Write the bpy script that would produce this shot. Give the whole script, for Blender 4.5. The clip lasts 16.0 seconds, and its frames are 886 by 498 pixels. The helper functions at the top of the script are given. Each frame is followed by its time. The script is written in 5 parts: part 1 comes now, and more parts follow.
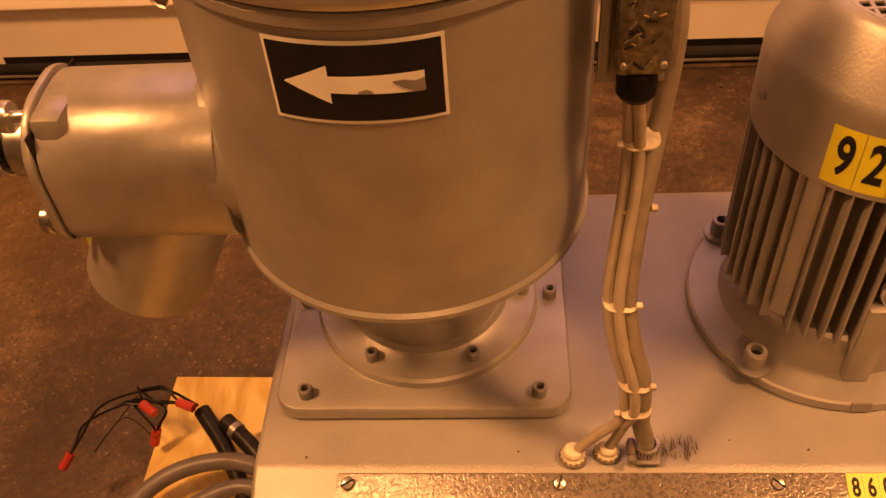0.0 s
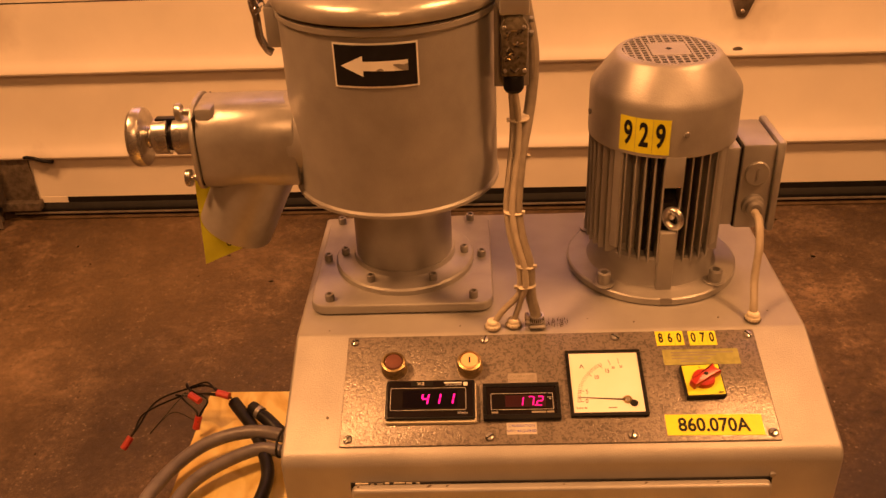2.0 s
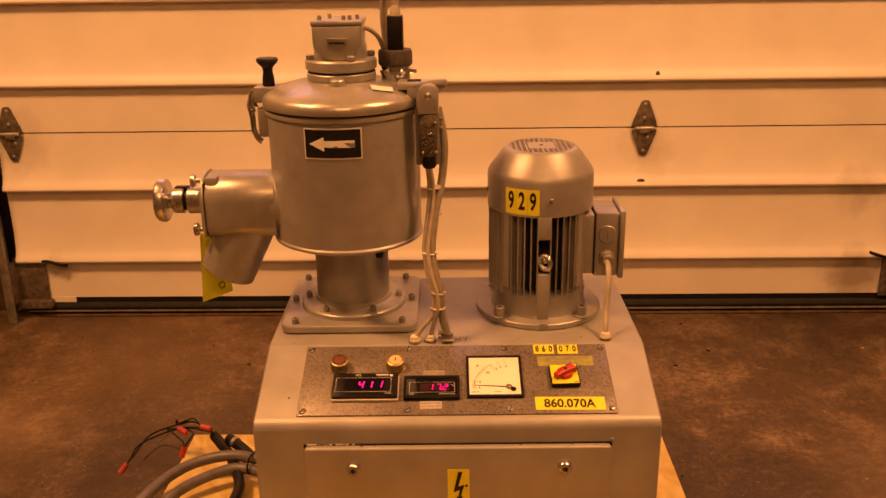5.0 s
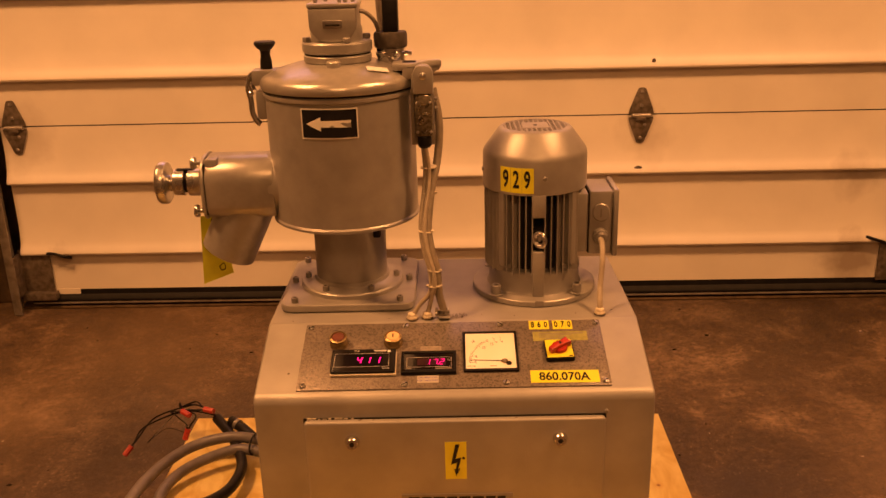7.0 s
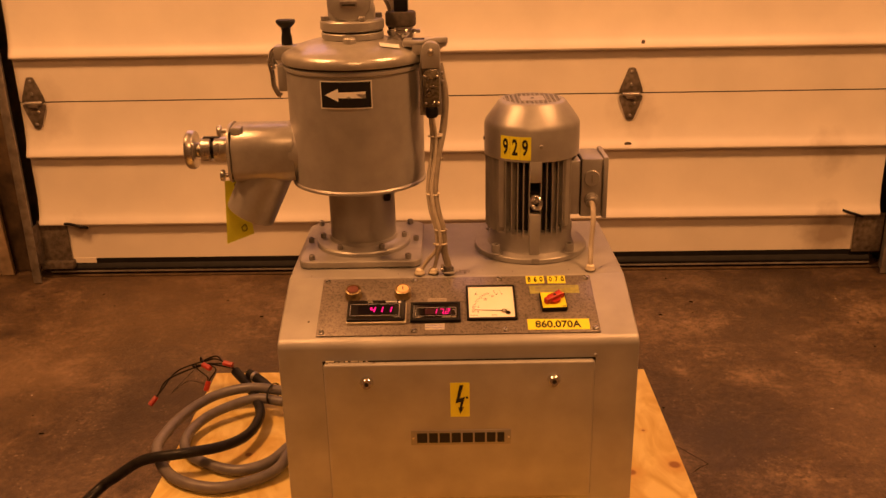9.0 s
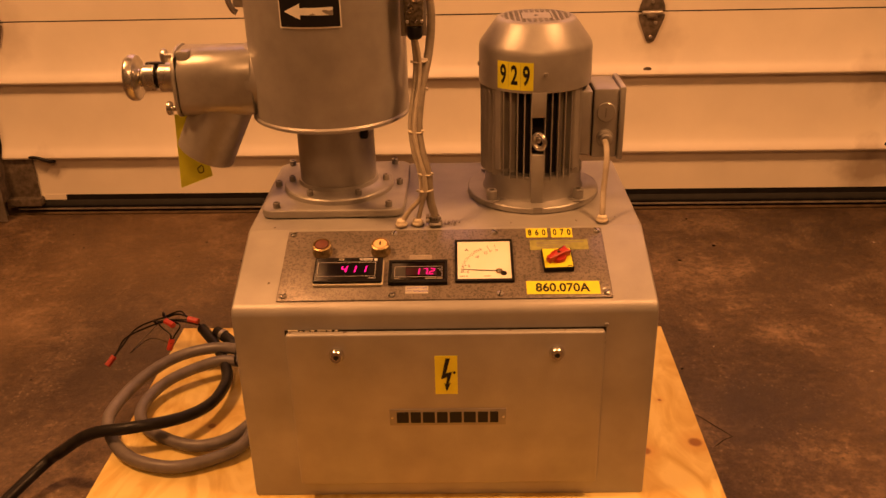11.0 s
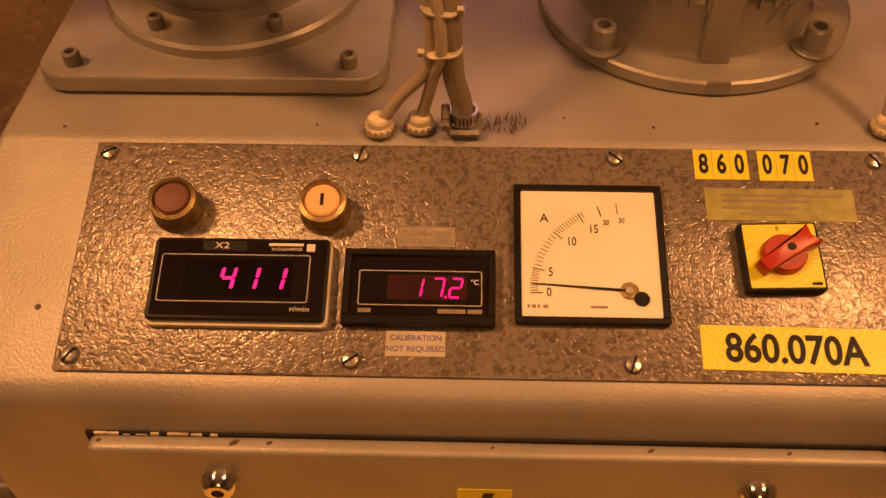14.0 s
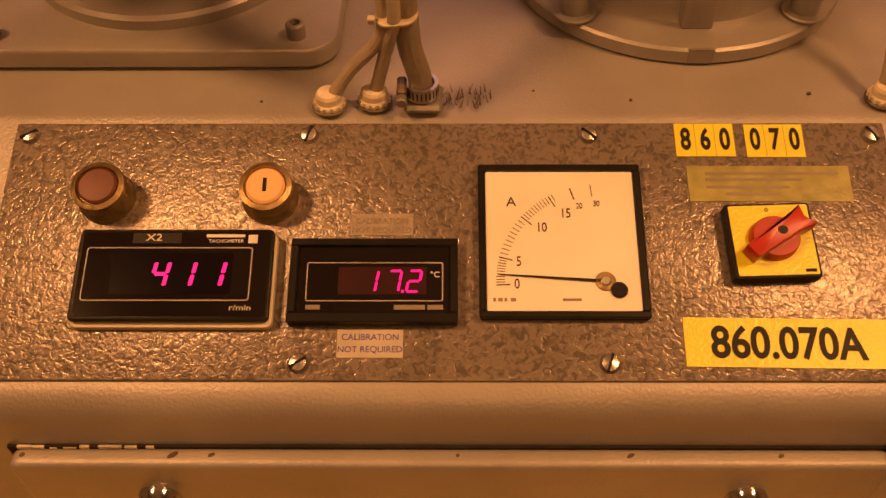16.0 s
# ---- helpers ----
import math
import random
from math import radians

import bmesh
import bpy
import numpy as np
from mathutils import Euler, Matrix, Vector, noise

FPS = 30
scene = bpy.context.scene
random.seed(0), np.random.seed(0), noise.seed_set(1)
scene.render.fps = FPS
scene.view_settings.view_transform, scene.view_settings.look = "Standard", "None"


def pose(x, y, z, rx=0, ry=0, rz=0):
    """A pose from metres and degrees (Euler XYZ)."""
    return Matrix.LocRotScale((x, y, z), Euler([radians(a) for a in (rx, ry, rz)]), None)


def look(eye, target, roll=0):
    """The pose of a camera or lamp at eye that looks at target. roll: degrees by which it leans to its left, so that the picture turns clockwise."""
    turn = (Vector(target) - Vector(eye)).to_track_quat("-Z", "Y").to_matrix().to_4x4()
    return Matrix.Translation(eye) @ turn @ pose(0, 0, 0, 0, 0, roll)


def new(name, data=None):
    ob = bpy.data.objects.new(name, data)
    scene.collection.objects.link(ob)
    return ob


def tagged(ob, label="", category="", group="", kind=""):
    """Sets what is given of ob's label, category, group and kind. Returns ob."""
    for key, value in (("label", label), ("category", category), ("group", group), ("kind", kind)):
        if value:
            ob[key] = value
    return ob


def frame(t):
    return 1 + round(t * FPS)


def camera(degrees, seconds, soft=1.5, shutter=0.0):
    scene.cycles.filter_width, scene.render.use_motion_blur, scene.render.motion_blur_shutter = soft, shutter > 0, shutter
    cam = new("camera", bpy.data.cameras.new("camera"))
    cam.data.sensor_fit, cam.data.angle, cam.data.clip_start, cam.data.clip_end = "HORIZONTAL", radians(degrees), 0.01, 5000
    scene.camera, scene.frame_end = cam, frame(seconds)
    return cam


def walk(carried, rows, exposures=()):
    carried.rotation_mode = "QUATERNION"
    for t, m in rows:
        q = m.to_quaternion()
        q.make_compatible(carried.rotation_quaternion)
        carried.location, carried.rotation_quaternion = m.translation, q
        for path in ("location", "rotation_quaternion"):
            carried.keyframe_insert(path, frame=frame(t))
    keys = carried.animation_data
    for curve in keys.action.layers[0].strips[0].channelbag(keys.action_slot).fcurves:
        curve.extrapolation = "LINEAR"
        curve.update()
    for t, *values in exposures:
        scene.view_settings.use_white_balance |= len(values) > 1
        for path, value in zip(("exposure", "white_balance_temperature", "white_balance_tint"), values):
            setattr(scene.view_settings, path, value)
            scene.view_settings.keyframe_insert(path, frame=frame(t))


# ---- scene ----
cam = camera(53.1, 16.0)
PATH = [
    (0, (-0.11, -0.187, 1.16), (-0.274, 1.212, -0.259), -5.2),
    (0.5, (-0.135, -0.318, 1.185), (-0.285, 1.176, -0.136), -5.5),
    (1, (-0.137, -0.47, 1.201), (-0.239, 1.135, 0.013), -4.1),
    (1.5, (-0.098, -0.616, 1.219), (-0.191, 1.061, 0.133), -2.7),
    (2, (-0.073, -0.762, 1.216), (-0.17, 0.96, 0.203), -2.6),
    (2.5, (-0.09, -0.874, 1.234), (-0.162, 0.904, 0.319), -2.6),
    (3, (-0.11, -1.009, 1.235), (-0.121, 0.802, 0.386), -1.4),
    (3.5, (-0.089, -1.118, 1.241), (-0.078, 0.72, 0.451), -0.2),
    (4, (-0.025, -1.223, 1.231), (-0.043, 0.635, 0.492), -0.4),
    (6.5, (0.038, -1.26, 1.198), (-0.022, 0.638, 0.569), -1.1),
    (7, (0.039, -1.281, 1.186), (-0.019, 0.604, 0.52), -1.5),
    (7.5, (0.029, -1.331, 1.181), (-0.02, 0.54, 0.475), -1.6),
    (8, (0.015, -1.453, 1.197), (-0.022, 0.422, 0.503), -1.2),
    (10.5, (0.045, -1.341, 1.168), (-0.013, 0.51, 0.411), -1.1),
    (11, (0.059, -1.184, 1.137), (-0.013, 0.624, 0.284), -1.4),
    (11.5, (0.048, -0.965, 1.119), (-0.005, 0.791, 0.165), -2.3),
    (12, (0.063, -0.757, 1.092), (0.006, 0.928, 0.017), -1.3),
    (12.5, (0.059, -0.589, 1.054), (-0.038, 1.027, -0.12), -0.8),
    (13, (-0.005, -0.433, 1.008), (-0.121, 1.085, -0.289), -2.5),
    (13.5, (-0.012, -0.326, 0.957), (-0.106, 1.092, -0.45), -2.0),
    (14, (0.001, -0.267, 0.92), (-0.07, 1.081, -0.555), -0.7),
    (14.5, (-0.005, -0.245, 0.89), (-0.043, 1.071, -0.616), 0.1),
    (15, (0.0, -0.238, 0.883), (-0.038, 1.063, -0.635), -0.3),
    (15.5, (0.005, -0.233, 0.886), (-0.027, 1.064, -0.636), -0.4),
    (16, (0.015, -0.225, 0.886), (-0.021, 1.082, -0.627), -0.5),
]
walk(cam, [(t, look(eye, target, roll)) for t, eye, target, roll in PATH],
     [(0.0, -0.05), (0.5, 0.18), (1.2, 0.02), (3.0, 0.0), (6.5, -0.18), (12.0, -0.2), (14.0, -0.62), (16.0, -0.66)])

# ---- world and lights ----
world = bpy.data.worlds.new("world")
scene.world = world
world.use_nodes = True
world.node_tree.nodes["Background"].inputs[0].default_value = (0.9, 0.6, 0.35, 1)
world.node_tree.nodes["Background"].inputs[1].default_value = 0.01


def area_lamp(name, eye, target, size_x, size_y, watts, colour):
    d = bpy.data.lights.new(name, "AREA")
    d.shape, d.size, d.size_y, d.energy, d.color = "RECTANGLE", size_x, size_y, watts, colour
    new(name, d).matrix_world = look(eye, target)


SODIUM = (1.0, 0.412, 0.132)
area_lamp("ceiling_lamp_front", (1.70, -0.24, 3.3), (0.1, 0.3, 0.4), 0.5, 0.5, 113, SODIUM)
area_lamp("ceiling_lamp_side", (-1.74, -0.24, 3.3), (-0.2, 0.3, 0.4), 0.5, 0.5, 120, SODIUM)
# added fill from behind the viewpoint, brightens drum and front faces
area_lamp("front_fill_lamp", (0.3, -3.0, 3.4), (0.1, 0.3, 0.4), 0.5, 0.5, 52, SODIUM)
# added violet fill before the solid door, tints the top faces
area_lamp("cool_sheen_fill", (0.2, 1.46, 1.80), (0.2, 0.2, 1.0), 2.4, 0.40, 3.8, (0.50, 0.42, 1.0))


# ---- materials ----
def material(name, colour, rough=0.5, metal=0.0, vary=0.12, scale=30.0, bump=0.0, bump_scale=200.0, second=None, coat=0.0):
    """Principled paint with two scales of colour variation, roughness wear and a fine relief."""
    m = bpy.data.materials.new(name)
    m.use_nodes = True
    nt = m.node_tree
    b = nt.nodes["Principled BSDF"]
    b.inputs["Metallic"].default_value = metal
    b.inputs["Coat Weight"].default_value = coat
    co = nt.nodes.new("ShaderNodeTexCoord")
    n1 = nt.nodes.new("ShaderNodeTexNoise")
    n1.inputs["Scale"].default_value, n1.inputs["Detail"].default_value = scale, 6
    n2 = nt.nodes.new("ShaderNodeTexNoise")
    n2.inputs["Scale"].default_value, n2.inputs["Detail"].default_value = scale * 0.13, 4
    add = nt.nodes.new("ShaderNodeMath")
    add.operation = "ADD"
    ramp = nt.nodes.new("ShaderNodeMapRange")
    ramp.inputs[1].default_value, ramp.inputs[2].default_value = 0.7, 1.3
    mix = nt.nodes.new("ShaderNodeMix")
    mix.data_type = "RGBA"
    low = second or tuple(c * (1 - vary * 2) for c in colour)
    high = colour if second else tuple(min(1, c * (1 + vary)) for c in colour)
    mix.inputs["A"].default_value, mix.inputs["B"].default_value = (*low, 1), (*high, 1)
    for n in (n1, n2):
        nt.links.new(co.outputs["Object"], n.inputs["Vector"])
    nt.links.new(n1.outputs["Fac"], add.inputs[0])
    nt.links.new(n2.outputs["Fac"], add.inputs[1])
    nt.links.new(add.outputs[0], ramp.inputs[0])
    nt.links.new(ramp.outputs[0], mix.inputs["Factor"])
    nt.links.new(mix.outputs["Result"], b.inputs["Base Color"])
    r = nt.nodes.new("ShaderNodeMapRange")
    r.inputs[3].default_value, r.inputs[4].default_value = max(0.02, rough * 0.8), min(1, rough * 1.2)
    nt.links.new(n2.outputs["Fac"], r.inputs[0])
    nt.links.new(r.outputs[0], b.inputs["Roughness"])
    if bump:
        n3 = nt.nodes.new("ShaderNodeTexNoise")
        n3.inputs["Scale"].default_value, n3.inputs["Detail"].default_value = bump_scale, 3
        nt.links.new(co.outputs["Object"], n3.inputs["Vector"])
        bp = nt.nodes.new("ShaderNodeBump")
        bp.inputs["Strength"].default_value, bp.inputs["Distance"].default_value = bump, 0.002 if bump < 0.9 else 0.004
        nt.links.new(n3.outputs["Fac"], bp.inputs["Height"])
        nt.links.new(bp.outputs["Normal"], b.inputs["Normal"])
        nt.links.new(bp.outputs["Normal"], b.inputs["Coat Normal"])
        b.inputs["Coat Roughness"].default_value = 0.07
    return m


def glow(name, colour, strength):
    m = bpy.data.materials.new(name)
    m.use_nodes = True
    b = m.node_tree.nodes["Principled BSDF"]
    b.inputs["Base Color"].default_value = (*colour, 1)
    b.inputs["Emission Color"].default_value = (*colour, 1)
    b.inputs["Emission Strength"].default_value = strength
    return m


def hammertone():
    """Dimpled two-tone enamel: dark worm-like veins between raised glossy spots."""
    m = bpy.data.materials.new("hammertone_paint")
    m.use_nodes = True
    nt = m.node_tree
    b = nt.nodes["Principled BSDF"]
    co = nt.nodes.new("ShaderNodeTexCoord")
    n = nt.nodes.new("ShaderNodeTexNoise")
    n.inputs["Scale"].default_value, n.inputs["Detail"].default_value, n.inputs["Distortion"].default_value = 260, 1.5, 0.9
    big = nt.nodes.new("ShaderNodeTexNoise")
    big.inputs["Scale"].default_value, big.inputs["Detail"].default_value = 14, 5
    fine = nt.nodes.new("ShaderNodeTexNoise")
    fine.inputs["Scale"].default_value, fine.inputs["Detail"].default_value = 900, 2
    for k in (n, big, fine):
        nt.links.new(co.outputs["Object"], k.inputs["Vector"])
    ramp = nt.nodes.new("ShaderNodeValToRGB")
    ramp.color_ramp.elements[0].position, ramp.color_ramp.elements[0].color = 0.36, (0.110, 0.092, 0.078, 1)
    ramp.color_ramp.elements[1].position, ramp.color_ramp.elements[1].color = 0.54, (0.215, 0.182, 0.155, 1)
    nt.links.new(n.outputs["Fac"], ramp.inputs["Fac"])
    dirt = nt.nodes.new("ShaderNodeMapRange")
    dirt.inputs[1].default_value, dirt.inputs[2].default_value = 0.3, 0.7
    dirt.inputs[3].default_value, dirt.inputs[4].default_value = 0.8, 1.15
    nt.links.new(big.outputs["Fac"], dirt.inputs[0])
    mul = nt.nodes.new("ShaderNodeVectorMath")
    mul.operation = "SCALE"
    nt.links.new(ramp.outputs["Color"], mul.inputs[0])
    nt.links.new(dirt.outputs[0], mul.inputs["Scale"])
    nt.links.new(mul.outputs[0], b.inputs["Base Color"])
    b.inputs["Metallic"].default_value, b.inputs["Roughness"].default_value = 0.25, 0.30
    b.inputs["Coat Weight"].default_value, b.inputs["Coat Roughness"].default_value = 0.36, 0.10
    add = nt.nodes.new("ShaderNodeMath")
    add.operation = "MULTIPLY_ADD"
    add.inputs[1].default_value = 0.25
    nt.links.new(fine.outputs["Fac"], add.inputs[0])
    nt.links.new(n.outputs["Fac"], add.inputs[2])
    bp = nt.nodes.new("ShaderNodeBump")
    bp.inputs["Strength"].default_value, bp.inputs["Distance"].default_value = 0.8, 0.00065
    nt.links.new(add.outputs[0], bp.inputs["Height"])
    nt.links.new(bp.outputs["Normal"], b.inputs["Normal"])
    nt.links.new(bp.outputs["Normal"], b.inputs["Coat Normal"])
    return m


SILVER = material("silver_grey_paint", (0.37, 0.35, 0.325), 0.40, 0.4, 0.10, 25, 0.16, 480)
SILVER_DARK = material("aged_silver_paint", (0.28, 0.26, 0.24), 0.45, 0.35, 0.10, 40, 0.2, 300)
CAST = material("cast_aluminium_paint", (0.40, 0.38, 0.35), 0.36, 0.5, 0.10, 45, 0.13, 160)
HAMMER = hammertone()
BARE = material("bare_metal", (0.62, 0.60, 0.57), 0.28, 0.95, 0.12, 80, 0.1, 300)
CHROME = material("chrome", (0.75, 0.74, 0.72), 0.12, 1.0, 0.05, 60)
BRASS = material("tarnished_brass", (0.36, 0.27, 0.13), 0.38, 0.9, 0.25, 160, 0.2, 300)
BLACK = material("black_plastic", (0.009, 0.008, 0.008), 0.38, 0, 0.3, 60, 0.05, 500)
GLASSY = material("smoked_filter", (0.010, 0.007, 0.008), 0.08, 0, 0.2, 10)
# near-black for holes and gaps; also colours in the shade between motor fins
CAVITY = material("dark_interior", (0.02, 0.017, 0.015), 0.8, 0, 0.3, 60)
FACE = material("meter_face", (0.88, 0.85, 0.76), 0.35, 0, 0.05, 18, second=(0.80, 0.75, 0.60))
INK = material("black_ink", (0.015, 0.014, 0.014), 0.5, 0, 0.1, 60)
WHITE_INK = material("white_print", (0.75, 0.73, 0.68), 0.5, 0, 0.1, 60)
BLUE_INK = material("violet_print", (0.10, 0.09, 0.42), 0.5, 0, 0.1, 60)
GREY_INK = material("faded_print", (0.24, 0.21, 0.16), 0.5, 0, 0.1, 60)
YELLOW = material("yellow_vinyl", (0.80, 0.74, 0.03), 0.33, 0, 0.06, 40, 0.25, 330)
OLIVE = material("faded_label_film", (0.34, 0.33, 0.10), 0.35, 0, 0.2, 90, 0.3, 100)
CLEAR_LABEL = material("calibration_label_film", (0.50, 0.46, 0.40), 0.4, 0, 0.08, 60)
GHOST_LABEL = material("worn_label_film", (0.34, 0.30, 0.26), 0.4, 0, 0.15, 90, 0.3, 330)
RED = material("red_plastic", (0.40, 0.024, 0.012), 0.3, 0, 0.15, 60)
BUTTON_RED = material("dull_red_button", (0.13, 0.042, 0.028), 0.4, 0, 0.2, 80)
CREAM = material("cream_plastic", (0.72, 0.66, 0.50), 0.4, 0, 0.1, 60)
AMBER = glow("lit_button", (0.80, 0.45, 0.17), 0.12)
LED = glow("led_segment", (1.0, 0.0, 0.28), 1.3)
LED_OFF = material("unlit_segment", (0.03, 0.003, 0.006), 0.3, 0, 0.1, 60)
STICKER_BLACK = material("black_sticker", (0.014, 0.013, 0.014), 0.4, 0, 0.2, 60)
STICKER_WHITE = material("white_sticker", (0.78, 0.76, 0.70), 0.4, 0, 0.05, 60)
PVC = material("grey_cable_jacket", (0.38, 0.325, 0.25), 0.45, 0, 0.12, 60, 0.15, 200)
PVC_DARK = material("grey_conduit", (0.25, 0.21, 0.16), 0.45, 0, 0.15, 60, 0.2, 150)
HOSE = material("ribbed_hose", (0.145, 0.128, 0.125), 0.4, 0, 0.15, 40, 0.3, 150)
BLACK_CABLE = material("black_rubber_cable", (0.018, 0.016, 0.016), 0.38, 0, 0.3, 40, 0.2, 150)
NYLON = material("white_nylon", (0.60, 0.53, 0.40), 0.5, 0, 0.25, 120, 0.2, 200)
TAG = material("yellow_tag", (0.80, 0.82, 0.10), 0.55, 0, 0.06, 40)
PINK = material("red_wire_nut", (0.48, 0.045, 0.028), 0.4, 0, 0.15, 60)
DOOR_WHITE = material("white_door_paint", (0.76, 0.70, 0.61), 0.42, 0, 0.05, 6, 0.05, 60)
RUST = material("galvanised_worn", (0.20, 0.165, 0.13), 0.5, 0.6, 0.35, 60, 0.4, 120)
STEEL = material("galvanised_steel", (0.40, 0.37, 0.33), 0.42, 0.7, 0.25, 30, 0.2, 80)
RUBBER = material("rubber_seal", (0.009, 0.008, 0.0075), 0.6, 0, 0.3, 30, 0.2, 80)
WALL = material("painted_block_wall", (0.42, 0.37, 0.31), 0.7, 0, 0.15, 8, 0.3, 60)
JAMB = material("dark_wood_jamb", (0.10, 0.065, 0.035), 0.6, 0, 0.35, 25, 0.4, 80)
CEILING = material("ceiling_board", (0.36, 0.32, 0.27), 0.8, 0, 0.1, 6, 0.1, 60)
CLEAR = material("clear_cover", (0.20, 0.17, 0.12), 0.12, 0.2, 0.8, 200, 0.5, 140, second=(0.02, 0.015, 0.01))
BOARD = material("weathered_timber", (0.42, 0.31, 0.20), 0.7, 0, 0.3, 22, 0.4, 90)
KNOB_BROWN = material("dirty_black_nut", (0.06, 0.045, 0.032), 0.6, 0, 0.3, 90, 0.5, 140)

DISPLAY = material("unlit_display", (0.005, 0.003, 0.006), 0.15, 0, 0.2, 20)
LID = material("cast_lid_paint", (0.42, 0.395, 0.36), 0.30, 0.55, 0.12, 40, 0.5, 55)
HOUSING = material("cabinet_grey_paint", (0.37, 0.35, 0.325), 0.44, 0.35, 0.10, 14, 0.22, 520)
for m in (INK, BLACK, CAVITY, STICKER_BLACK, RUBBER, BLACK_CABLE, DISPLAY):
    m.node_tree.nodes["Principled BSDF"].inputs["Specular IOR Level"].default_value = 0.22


def concrete():
    m = bpy.data.materials.new("stained_concrete")
    m.use_nodes = True
    nt = m.node_tree
    b = nt.nodes["Principled BSDF"]
    co = nt.nodes.new("ShaderNodeTexCoord")

    def noise_node(s, det=6, rough=0.6, dist=0.0):
        n = nt.nodes.new("ShaderNodeTexNoise")
        n.inputs["Scale"].default_value, n.inputs["Detail"].default_value = s, det
        n.inputs["Roughness"].default_value, n.inputs["Distortion"].default_value = rough, dist
        nt.links.new(co.outputs["Object"], n.inputs["Vector"])
        return n

    big, mid, fine = noise_node(2.1, 6, 0.65, 0.5), noise_node(9, 15, 0.85, 0.2), noise_node(55, 12, 0.85)
    ramp = nt.nodes.new("ShaderNodeValToRGB")
    ramp.color_ramp.elements[0].position, ramp.color_ramp.elements[0].color = 0.37, (0.026, 0.016, 0.010, 1)
    ramp.color_ramp.elements[1].position, ramp.color_ramp.elements[1].color = 0.62, (0.240, 0.164, 0.098, 1)
    e = ramp.color_ramp.elements.new(0.5)
    e.color = (0.086, 0.054, 0.029, 1)
    mixf = nt.nodes.new("ShaderNodeMix")
    mixf.inputs["Factor"].default_value = 0.55
    nt.links.new(big.outputs["Fac"], mixf.inputs["A"])
    nt.links.new(mid.outputs["Fac"], mixf.inputs["B"])
    nt.links.new(mixf.outputs["Result"], ramp.inputs["Fac"])
    speck = nt.nodes.new("ShaderNodeMapRange")
    speck.inputs[1].default_value, speck.inputs[2].default_value = 0.38, 0.62
    speck.inputs[3].default_value, speck.inputs[4].default_value = 0.45, 1.65
    nt.links.new(fine.outputs["Fac"], speck.inputs[0])
    mul = nt.nodes.new("ShaderNodeVectorMath")
    mul.operation = "SCALE"
    nt.links.new(ramp.outputs["Color"], mul.inputs[0])
    nt.links.new(speck.outputs[0], mul.inputs["Scale"])
    colour = mul.outputs[0]

    def blend(old, factor, tint):
        mix = nt.nodes.new("ShaderNodeMix")
        mix.data_type = "RGBA"
        mix.inputs["B"].default_value = (*tint, 1)
        nt.links.new(old, mix.inputs["A"])
        nt.links.new(factor, mix.inputs["Factor"])
        return mix.outputs["Result"]

    # dark and pale stains, some along the door: centre, radius, strength, tint
    wob = nt.nodes.new("ShaderNodeVectorMath")
    wob.operation = "MULTIPLY_ADD"
    wob.inputs[1].default_value = (0.55, 0.55, 0)
    nt.links.new(noise_node(3.4, 7, 0.7).outputs["Color"], wob.inputs[0])
    nt.links.new(co.outputs["Object"], wob.inputs[2])
    for x, y, rad, deep, tint in ((-0.78, 0.62, 0.34, 0.62, (0.040, 0.026, 0.019)), (-1.00, 0.20, 0.30, 0.45, (0.060, 0.040, 0.030)), (0.66, 0.42, 0.16, 0.60, (0.050, 0.036, 0.032)),
                                  (0.95, 0.95, 0.24, 0.5, (0.055, 0.034, 0.020)), (1.10, 1.44, 0.32, 0.65, (0.036, 0.023, 0.013)), (0.55, 1.46, 0.28, 0.6, (0.036, 0.023, 0.013)), (-0.35, 1.46, 0.30, 0.6, (0.040, 0.026, 0.014)), (-0.95, 1.25, 0.40, 0.45, (0.150, 0.092, 0.040)), (1.10, 0.45, 0.30, 0.4, (0.165, 0.112, 0.072)), (-1.30, 0.75, 0.30, 0.5, (0.190, 0.125, 0.066))):
        dist = nt.nodes.new("ShaderNodeVectorMath")
        dist.operation = "DISTANCE"
        dist.inputs[1].default_value = (x + 0.27, y + 0.27, 0.0)
        nt.links.new(wob.outputs[0], dist.inputs[0])
        f = nt.nodes.new("ShaderNodeMapRange")
        f.inputs[1].default_value, f.inputs[2].default_value = rad * 0.35, rad * 1.25
        f.inputs[3].default_value, f.inputs[4].default_value = deep, 0.0
        nt.links.new(dist.outputs["Value"], f.inputs[0])
        colour = blend(colour, f.outputs[0], tint)
    for size, cut, tint, deep in ((75, 0.11, (0.34, 0.26, 0.17), 0.6), (48, 0.10, (0.020, 0.013, 0.009), 0.75), (150, 0.13, (0.26, 0.19, 0.12), 0.45)):
        v = nt.nodes.new("ShaderNodeTexVoronoi")
        v.inputs["Scale"].default_value = size
        nt.links.new(co.outputs["Object"], v.inputs["Vector"])
        f = nt.nodes.new("ShaderNodeMapRange")
        f.inputs[1].default_value, f.inputs[2].default_value = cut, cut * 2.2
        f.inputs[3].default_value, f.inputs[4].default_value = deep, 0.0
        nt.links.new(v.outputs["Distance"], f.inputs[0])
        gate = nt.nodes.new("ShaderNodeMath")
        gate.operation = "MULTIPLY"
        g = nt.nodes.new("ShaderNodeMapRange")
        g.inputs[1].default_value, g.inputs[2].default_value = 0.44, 0.58
        nt.links.new(mid.outputs["Fac"], g.inputs[0])
        nt.links.new(f.outputs[0], gate.inputs[0])
        nt.links.new(g.outputs[0], gate.inputs[1])
        colour = blend(colour, gate.outputs[0], tint)
